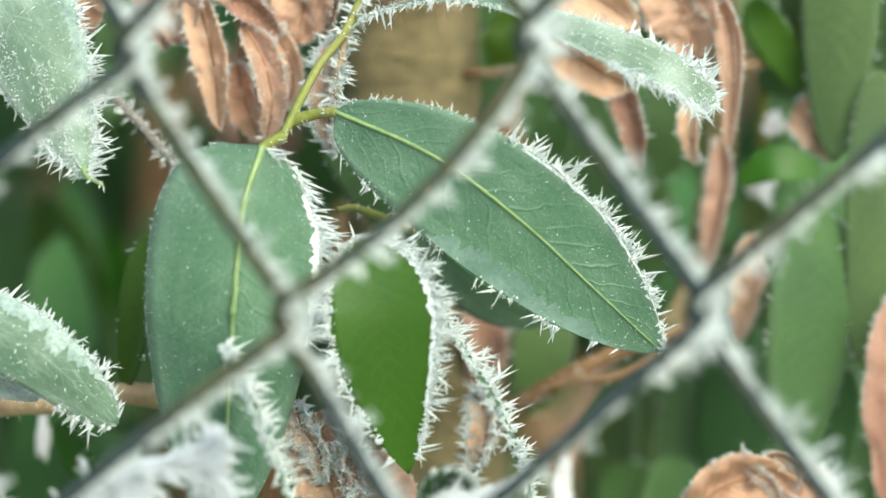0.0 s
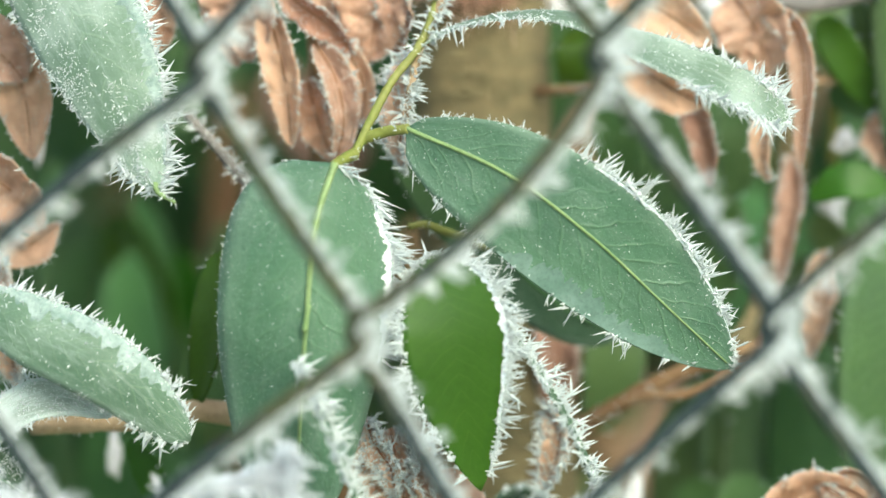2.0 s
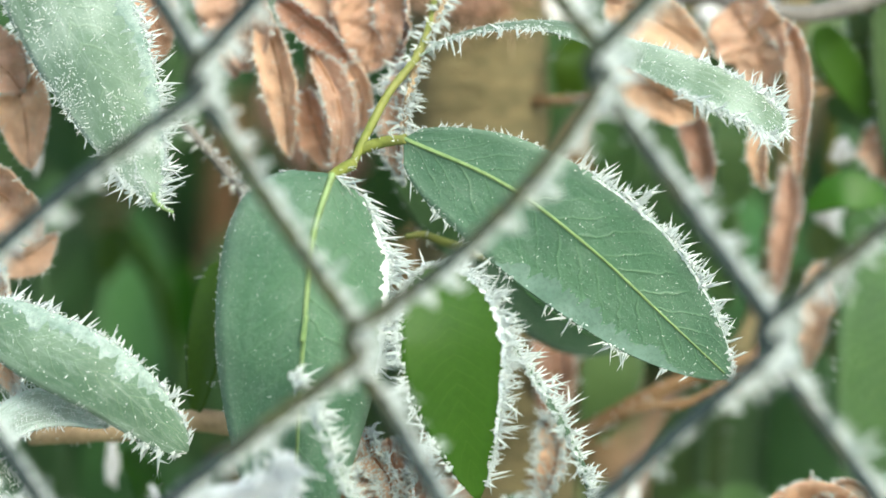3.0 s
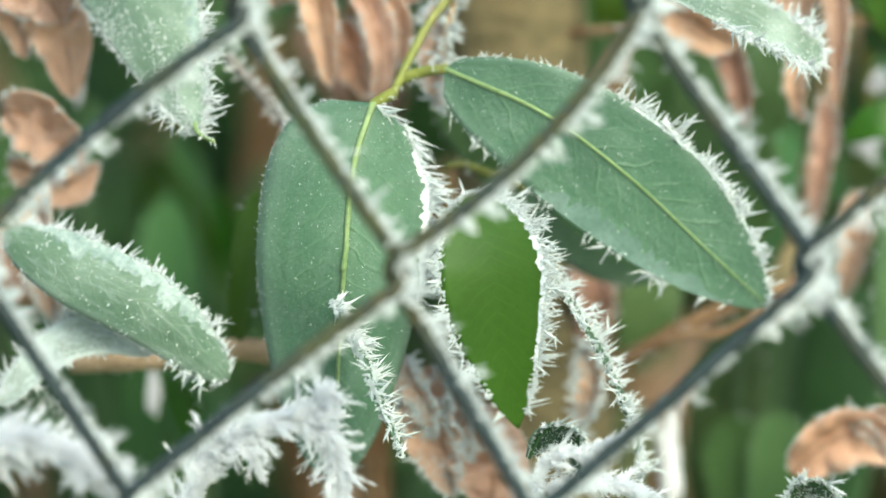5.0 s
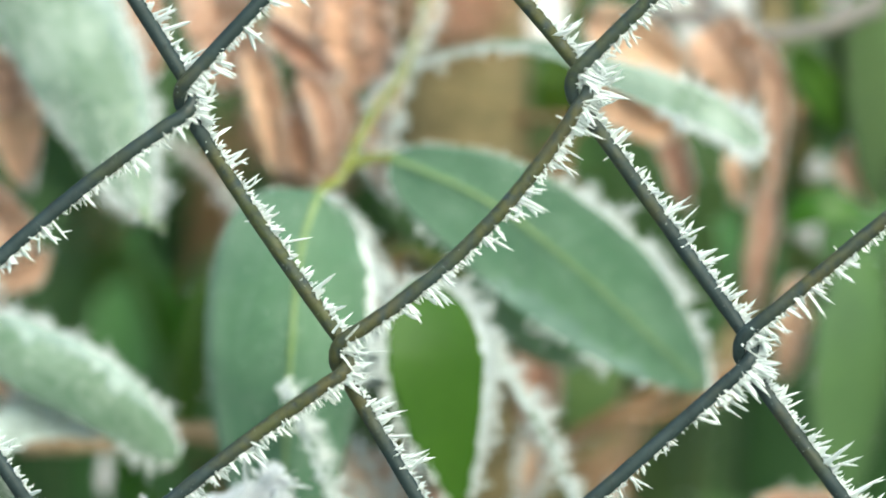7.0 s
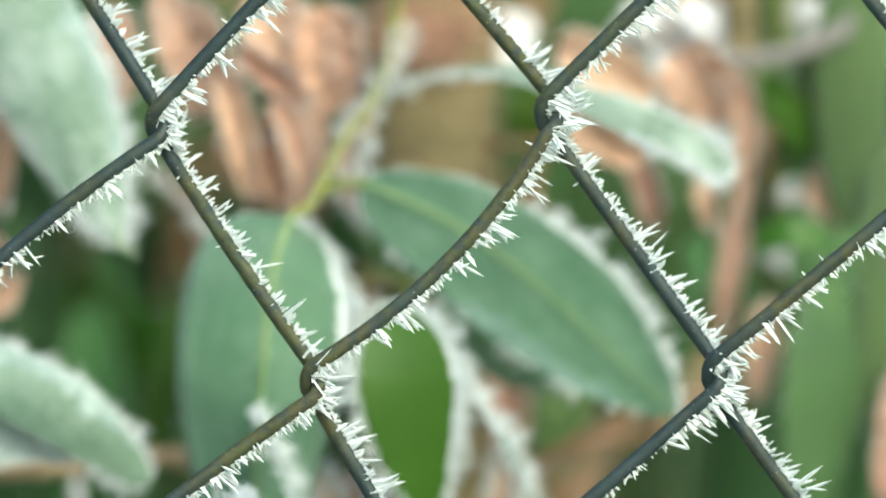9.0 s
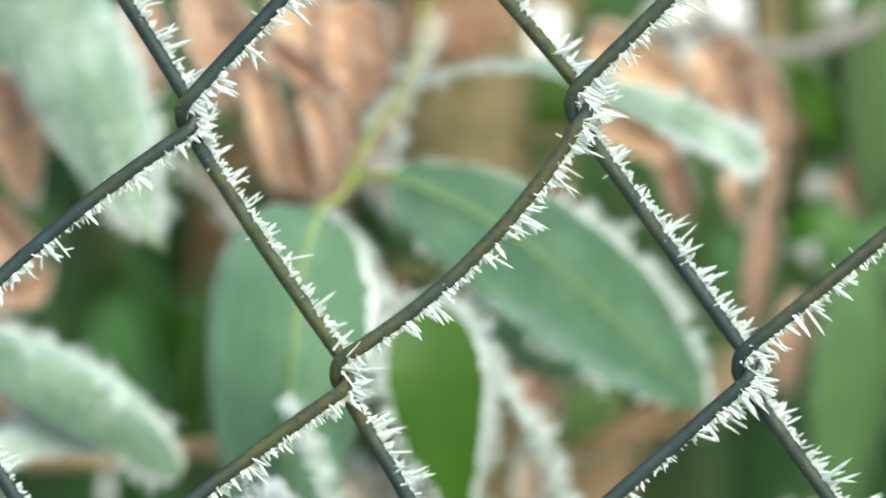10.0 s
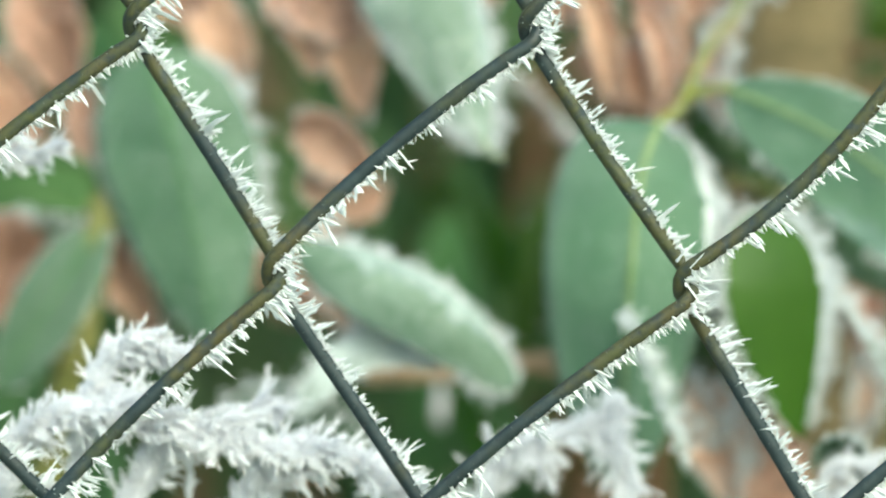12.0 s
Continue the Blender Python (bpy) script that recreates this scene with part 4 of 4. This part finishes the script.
# ---- withered leaves ----
withered = shrub("withered_shrub", "shrub with curled brown withered leaves rimmed with frost")
add_twig(withered, stump(640, .88, 1200) + [(600, 1200, .86), (575, 300, .78), (560, -100, .75), (570, -500, .75)], 0.0045, 0.002, TWIG, "stem", "brown woody stem", 0, n=60)
DRY = [
    ([(470, 40, .735), (492, 110, .73), (508, 190, .73), (516, 290, .735)], 31, 15, 0.9, LEAF_TAN, 51),
    ([(556, 105, .728), (592, 170, .723), (606, 240, .723), (594, 318, .728)], 27, -10, 0.9, LEAF_TAN, 52),
    ([(546, 170, .745), (556, 220, .74), (570, 265, .74), (592, 312, .745)], 28, 20, 0.8, LEAF_RUST, 96),
    ([(590, 100, .74), (628, 145, .735), (644, 195, .735), (634, 255, .74)], 23, 10, 0.9, LEAF_TAN, 97),
    ([(495, 10, .73), (540, 45, .725), (585, 80, .725), (625, 125, .73)], 25, 20, 1.0, LEAF_RUST, 53),
    ([(640, -60, .74), (655, 0, .735), (662, 70, .735), (650, 140, .74)], 62, 10, 0.5, LEAF_DRY, 54),
    ([(700, -50, .735), (710, 10, .73), (712, 70, .73), (700, 135, .735)], 36, 35, 0.8, LEAF_DRY, 55),
    ([(722, 120, .715), (716, 190, .712), (708, 260, .712), (715, 335, .716)], 28, 40, 0.9, LEAF_TAN, 56),
    ([(-20, 90, .73), (20, 130, .725), (50, 200, .725), (62, 310, .73)], 56, 10, 0.5, LEAF_TAN, 57),
    ([(-90, 80, .72), (-40, 96, .717), (10, 128, .717), (50, 175, .72)], 54, 0, 0.5, LEAF_TAN, 58),
    ([(-60, 330, .73), (-10, 340, .725), (40, 380, .725), (75, 440, .73)], 52, 15, 0.7, LEAF_TAN, 59),
    ([(-50, 420, .735), (10, 440, .73), (50, 460, .73), (110, 420, .735)], 36, 30, 0.8, LEAF_TAN, 60),
    ([(0, 480, .735), (10, 540, .73), (20, 620, .73), (40, 710, .735)], 34, 20, 0.9, LEAF_TAN, 61),
    ([(270, -60, .74), (265, 0, .735), (275, 60, .735), (290, 120, .74)], 46, 0, 0.5, LEAF_DRY, 62),
    ([(400, -70, .74), (420, 0, .735), (440, 60, .735), (440, 140, .74)], 60, 15, 0.6, LEAF_TAN, 63),
    ([(1330, 40, .745), (1395, 80, .74), (1414, 180, .74), (1404, 330, .745)], 24, 20, 0.8, LEAF_TAN, 64),
    ([(1290, 20, .75), (1315, 60, .745), (1335, 100, .745), (1345, 165, .75)], 62, 10, 0.6, LEAF_TAN, 65),
    ([(1352, 200, .752), (1346, 250, .748), (1342, 300, .748), (1350, 350, .752)], 20, 30, 0.9, LEAF_TAN, 98),
    ([(1070, 10, .745), (1120, 30, .74), (1180, 60, .74), (1250, 110, .745)], 46, 10, 0.5, LEAF_TAN, 66),
    ([(1085, 120, .745), (1130, 150, .74), (1180, 185, .74), (1240, 215, .745)], 40, 25, 0.8, LEAF_TAN, 67),
    ([(1205, 200, .76), (1230, 240, .755), (1245, 290, .755), (1248, 360, .76)], 26, 25, 0.9, LEAF_DRY, 99),
    ([(1392, 300, .79), (1398, 370, .785), (1386, 440, .785), (1368, 540, .79)], 24, 30, 0.8, LEAF_DRY, 68),
    ([(1330, 600, .80), (1320, 640, .795), (1300, 670, .795), (1262, 690, .80)], 26, 10, 0.8, LEAF_DRY, 69),
    ([(1708, 560, .755), (1706, 690, .75), (1694, 800, .75), (1684, 960, .755)], 48, 20, 0.7, LEAF_RUST, 100),
    ([(1330, 970, .74), (1390, 915, .735), (1460, 900, .735), (1560, 945, .74)], 50, 10, 0.6, LEAF_RUST, 71),
    ([(1425, 850, .735), (1450, 885, .73), (1480, 905, .73), (1500, 950, .735)], 12, 30, 0.4, LEAF_TAN, 83),
    ([(1440, 880, .735), (1490, 855, .73), (1530, 875, .73), (1520, 920, .735)], 14, 40, 0.6, LEAF_TAN, 84),
    ([(1480, 900, .74), (1540, 900, .735), (1570, 940, .735), (1575, 1000, .74)], 34, 10, 0.6, LEAF_RUST, 85),
    ([(648, 765, .705), (662, 810, .70), (690, 850, .70), (698, 905, .705)], 22, 20, 0.8, LEAF_TAN, 91),
    ([(748, 800, .71), (732, 850, .705), (742, 900, .705), (762, 945, .71)], 22, -20, 0.8, LEAF_TAN, 92),
    ([(960, 745, .73), (985, 790, .725), (975, 850, .725), (950, 900, .73)], 26, 30, 0.8, LEAF_TAN, 93),
    ([(-120, 60, .73), (-70, 90, .725), (-30, 160, .725), (-20, 240, .73)], 40, 20, 0.8, LEAF_TAN, 86),
    ([(-640, 200, .76), (-600, 260, .755), (-560, 330, .755), (-540, 420, .76)], 60, 0, 0.6, LEAF_TAN, 87),
    ([(360, -90, .745), (380, -20, .74), (400, 60, .74), (420, 150, .745)], 40, 0, 0.7, LEAF_TAN, 88),
    ([(540, -80, .75), (560, -30, .745), (590, 20, .745), (640, 60, .75)], 60, 0, 0.5, LEAF_TAN, 89),
    ([(690, 780, .715), (700, 850, .71), (715, 920, .71), (735, 1010, .715)], 50, 20, 0.9, LEAF_TAN, 72),
    ([(740, 880, .72), (780, 920, .715), (800, 970, .715), (800, 1040, .72)], 70, 0, 0.4, LEAF_TAN, 73),
    ([(-230, 90, .74), (-200, 140, .735), (-175, 190, .735), (-160, 250, .74)], 50, 0, 0.6, LEAF_TAN, 74),
    ([(-330, -40, .74), (-300, 20, .735), (-270, 80, .735), (-250, 150, .74)], 60, 10, 0.6, LEAF_TAN, 75),
    ([(-540, 40, .76), (-500, 110, .755), (-480, 180, .755), (-470, 270, .76)], 70, 20, 0.6, LEAF_TAN, 76),
    ([(-440, 250, .76), (-420, 320, .755), (-410, 400, .755), (-400, 480, .76)], 40, 20, 0.8, LEAF_TAN, 77),
    ([(-620, 480, .77), (-580, 560, .765), (-540, 640, .765), (-520, 720, .77)], 80, 0, 0.5, LEAF_RUST, 78),
    ([(-396, 520, .74), (-366, 580, .735), (-336, 640, .735), (-300, 700, .74)], 40, 20, 0.6, LEAF_TAN, 79),
    ([(960, 560, .80), (975, 620, .795), (980, 690, .795), (960, 760, .80)], 34, 0, 0.6, LEAF_DRY, 80),
    ([(1450, 470, .79), (1450, 540, .785), (1440, 600, .785), (1420, 660, .79)], 30, 30, 0.8, LEAF_TAN, 81),
    ([(1520, 250, .79), (1550, 270, .785), (1570, 300, .785), (1590, 340, .79)], 36, 10, 0.6, LEAF_TAN, 82),
]
HOAR = (56, 72, 61, 91, 92, 93)   # the most thickly frosted of them
for ctrl, half, roll, cup, mat, seed in DRY:
    ctrl = [(u, v, 0.715 + (d - 0.715) * (1.2 if u > 950 or u < -150 else 1.0)) for u, v, d in ctrl]
    add_leaf(withered, Blade(ctrl, half * 1.05, roll, cup * 1.05, 0.55, 0.7, 34, 14, 0.25, seed, 0.0003, crumple=0.30), mat, "dry_leaf", "curled brown withered leaf with frosted rim",
             rib_mat=DRY_RIB, rib_label="brown midrib", rib_width=0.0005, fringe=[(1, 260 if seed in HOAR else 150, 0.0026 if seed in HOAR else 0.0014), (-1, 240 if seed in HOAR else 150, 0.0024 if seed in HOAR else 0.0013)], grains=dict(count=700 if seed in HOAR else 140, size=0.0011 if seed in HOAR else 0.0007, edge=0.5))


# ---- frosted sprigs low against the fence ----
def rime_roll(owner, ctrl, r0, r1, count, size, seed, n=40):
    """A shoot grown over with rime: a white roll with feathers of needles that sweep out of it and forward."""
    rng = np.random.default_rng(seed)
    line = smooth_line([spot(*c) for c in ctrl], n)
    line = line + rng.normal(0, r0 * 0.12, line.shape)
    lump = np.array([1 + 0.9 * noise.noise((k * 0.31, seed, 0)) + 0.4 * noise.noise((k * 0.9, seed, 5)) for k in range(n)])
    rad = np.linspace(r0, r1, n) * np.clip(lump, 0.45, 1.15)
    rad[:1] *= 0.3
    rad[-3:] *= np.array([0.8, 0.5, 0.1])
    fine = smooth_line(line, n * 4)
    wide = np.interp(np.linspace(0, n - 1, n * 4), np.arange(n), rad)
    v, f = tube_mesh(fine, wide, 26, rng, 0.0)
    for k in range(len(v)):
        c = fine[min(k // 26, n * 4 - 1)]
        q = Vector(v[k]) * 420
        v[k] = c + (v[k] - c) * (1 + 0.30 * noise.noise(q) + 0.20 * noise.noise(q * 2.7) + 0.10 * noise.noise(q * 7))
    ob = mesh_part("shoot", v, f, PLUME, owner, "shoot grown over with white rime")
    # feathers: a spine each, with needles along it
    tan_all = unit(np.gradient(line, axis=0))
    plumes = max(10, int(count * 0.11))
    at = rng.integers(0, n, plumes)
    out = rng.normal(0, 0.8, (plumes, 3)) + np.array([0.25, -0.2, -0.1])
    out = unit(out - np.sum(out * tan_all[at], 1, keepdims=True) * tan_all[at])
    spine = unit(out + tan_all[at] * rng.uniform(0.2, 1.0, plumes)[:, None] + np.array([0.25, 0, -0.1]))
    reach = size * (0.35 + 1.35 * rng.random(plumes) ** 1.5)
    root = line[at] + out * (rad[at] * 0.75)[:, None]
    each = 16
    g = rng.uniform(0.0, 0.9, (plumes, each))
    p = (root[:, None] + spine[:, None] * (reach[:, None] * g)[..., None]).reshape(-1, 3)
    d = (spine[:, None] * 1.2 + rng.normal(0, 0.38, (plumes, each, 3))).reshape(-1, 3)
    ln = (reach[:, None] * (1.05 - g) * rng.uniform(0.3, 0.75, (plumes, each))).reshape(-1)
    fur = int(count * 4.5)
    i = rng.integers(0, n, fur)
    d2 = rng.normal(0, 0.8, (fur, 3)) + np.array([0.25, -0.3, 0.0])
    d2 = unit(d2 - 0.8 * np.sum(d2 * tan_all[i], 1, keepdims=True) * tan_all[i])
    d3 = unit(d2 + tan_all[i] * 0.6 + rng.normal(0, 0.2, (fur, 3)))
    p2 = line[i] + rng.normal(0, 1.0, (fur, 1)) * tan_all[i] * 0.0006 + d2 * (rad[i] * 0.85)[:, None]
    pp = np.vstack([root, p, p2])
    dd = np.vstack([spine, d, d3])
    ll = np.concatenate([reach, ln, size * rng.uniform(0.12, 0.40, fur)])
    ww = np.concatenate([np.full(plumes, 0.00020), np.full(len(ln), 0.00013), np.full(fur, 0.00011)]) * rng.uniform(0.7, 1.3, len(ll))
    vv, ff = needles(pp, dd, ll, ww)
    tagged(mesh_part("rime", vv, ff, PLUME, ob, smooth=False), kind="stuff")


def sprig(ctrl, label, size, count, seed, r=0.0021, shoots=8):
    rng = np.random.default_rng(seed)
    ob = thing("frosted_sprig", label, "plant", (0, 0, 0), group="frosted sprigs at the fence")
    main = stump(ctrl[0][0] + 40, ctrl[0][2] + 0.03, 1700) + [(ctrl[0][0] + 20, 1700, ctrl[0][2] + 0.01)] + ctrl[:1]
    add_twig(ob, main, 0.0016, 0.0012, TWIG, "stem", "", 0, n=30)
    rime_roll(ob, ctrl, r, r * 0.7, count, size, seed)
    for k in range(shoots):
        u, v, d = ctrl[min(len(ctrl) - 1, 1 + k % max(1, len(ctrl) - 1))]
        a = rng.uniform(-0.5, 0.8)
        ln = rng.uniform(50, 110)
        rime_roll(ob, [(u, v, d), (u + ln * 0.5 * math.cos(a), v - ln * 0.5 * math.sin(a), d - 0.003), (u + ln * math.cos(a), v - ln * math.sin(a) + 12, d - 0.004)],
                  r * 0.6, r * 0.25, count // 3, size * 0.8, seed * 10 + k, 12)
    return ob


LOW = "low sprig thick with white feathery rime"
sprig([(-600, 1010, .643), (-575, 900, .642), (-500, 850, .640), (-420, 838, .640), (-330, 868, .640)], LOW, 0.0050, 1000, 201)
sprig([(-470, 960, .645), (-430, 800, .643), (-395, 735, .642), (-345, 722, .642), (-310, 750, .642)], LOW, 0.0044, 900, 202, 0.0021, 4)
sprig([(-380, 1020, .645), (-310, 905, .643), (-230, 880, .642), (-140, 905, .642)], LOW, 0.0050, 1000, 203)
sprig([(-190, 1060, .646), (-130, 960, .645), (-60, 915, .643), (40, 930, .643), (110, 985, .646)], LOW, 0.0052, 1200, 204, 0.0024)
twig_sprig = sprig([(-260, 1000, .646), (-250, 870, .647), (-200, 836, .647), (-128, 832, .647)], "thin dark sprig with a star of rime at its tip", 0.0022, 160, 207, 0.0006, 0)
rime_roll(twig_sprig, [(-134, 834, .647), (-124, 830, .647), (-112, 826, .647)], 0.0012, 0.0006, 420, 0.0052, 217, 10)
arch = sprig([(250, 1060, .664), (296, 945, .663), (350, 897, .661), (430, 880, .660), (505, 850, .660)], "arching sprig thick with white feathery rime", 0.0056, 1100, 205, 0.0017, 0)
rime_roll(arch, [(455, 872, .661), (505, 905, .660), (528, 960, .661), (530, 1040, .663)], 0.0017, 0.0012, 800, 0.0054, 215)
rime_roll(arch, [(470, 868, .660), (500, 846, .660), (516, 820, .659)], 0.0009, 0.0004, 260, 0.0048, 218, 12)
rime_roll(arch, [(330, 905, .660), (370, 930, .660), (395, 975, .660)], 0.0008, 0.0005, 200, 0.0034, 216, 14)
tuft = sprig([(890, 1100, .674), (880, 1010, .671), (893, 950, .669), (935, 930, .668), (975, 945, .668)], "small tuft of white rime round a curled leaf", 0.0036, 420, 208, 0.0010, 0)
rime_roll(tuft, [(900, 1000, .670), (960, 985, .668), (1030, 992, .667), (1080, 1020, .667)], 0.0013, 0.0009, 420, 0.0040, 219, 24)
rime_roll(tuft, [(960, 930, .668), (1000, 915, .667), (1035, 900, .667)], 0.0004, 0.0002, 90, 0.0040, 220, 10)
sprig([(-760, 560, .653), (-700, 430, .652), (-620, 380, .650), (-530, 385, .650)], "short sprig thick with white rime", 0.0040, 700, 206, 0.0014, 3)


# ---- leaves deeper in the hedge ----
def deep_leaves():
    rng = np.random.default_rng(9)
    kinds = []
    for k in range(5):
        b = Blade([(784, 441, SHEET), (784 + 40 * (k - 2), 700, SHEET - 0.006), (784 + 30 * (k - 2), 950, SHEET), (784, 1240, SHEET + 0.012)],
                  115 + 12 * k, 0, (0.15, -0.15, 0.25, -0.1, 0.3)[k], 0.45, 0.55, 16, 6, 0.04, 300 + k)
        v, f, uv = b.mesh()
        kinds.append((v - np.array(spot(784, 441, SHEET)), f, uv))
    hedge = thing("evergreen_hedge", "deep evergreen hedge of dark hanging leaves with some brown ones", "hedge", (0, 0, 0))
    meshes = {}
    for k in range(300):
        d = rng.uniform(0.90, 1.70)
        u, v = rng.uniform(-900, 1900), rng.uniform(-420, 1150)
        dry = rng.random() < 0.14 and not 60 < u < 460
        key = (int(rng.integers(0, 5)), bool(dry))
        m = Matrix.Translation(spot(u, v, d)) @ pose(0, 0, 0, rng.normal(0, 25), rng.normal(0, 28), rng.normal(0, 40)) @ Matrix.Scale(rng.uniform(0.5, 0.85) * (0.7 if dry else 1), 4)
        if key not in meshes:
            vv, ff, uv = kinds[key[0]]
            ob = mesh_part("dry_leaf" if dry else "leaf", vv, ff, LEAF_DRY if dry else LEAF_FAR, hedge, uvs=uv)
            meshes[key] = ob.data
        else:
            ob = new("dry_leaf" if dry else "leaf", meshes[key])
            ob.parent = hedge
        ob.matrix_local = m
    # some woody stems carry them
    for k in range(9):
        u = -900 + 340 * k + rng.uniform(-80, 80)
        d = rng.uniform(1.0, 1.35)
        add_twig(hedge, stump(u, d, 1500) + [(u + 30, 1500, d), (u + rng.uniform(-150, 150), 500, d), (u + rng.uniform(-200, 200), -600, d + 0.05)],
                 0.006, 0.003, TWIG, "stem", "", n=40)


deep_leaves()


# ---- white lumps added in place of bright sky glimpsed through the shrubs ----
def bright_gap_lump(u, v, d, wide, tall, seed):
    bm = bmesh.new()
    bmesh.ops.create_icosphere(bm, subdivisions=4, radius=1.0)
    noise_at = Vector((seed * 3.7, seed, 0))
    k = unit_at(d)
    for q in bm.verts:
        r = 1 + 0.7 * noise.noise(q.co * 1.3 + noise_at) + 0.35 * noise.noise(q.co * 3.1 + noise_at) + 0.12 * noise.noise(q.co * 8 + noise_at)
        q.co = Vector((q.co.x * wide * k * r, q.co.y * wide * k * 0.7 * r, q.co.z * tall * k * r))
    me = bpy.data.meshes.new("bright_gap_lump")
    bm.to_mesh(me)
    bm.free()
    me.polygons.foreach_set("use_smooth", [True] * len(me.polygons))
    me.materials.append(GAP_WHITE)
    ob = new("bright_gap_lump", me)
    ob.location = spot(u, v, d)
    tagged(ob, "small white lump standing in for a bright gap between leaves", "snow", "snow lumps in the shrubs")


for k, (u, v, d, a, b) in enumerate([(1345, -22, .86, 60, 42), (1250, 40, .86, 18, 20), (1222, -34, .86, 36, 32), (1520, -44, .86, 30, 28), (984, 10, .85, 40, 48),
                                     (1478, 104, .80, 13, 18), (1482, 279, .82, 17, 18), (1462, 386, .84, 20, 46), (205, 826, .80, 9, 36), (70, 265, .80, 16, 40),
                                     (1113, 945, .80, 19, 85)]):
    bright_gap_lump(u, v, d, a, b, k)
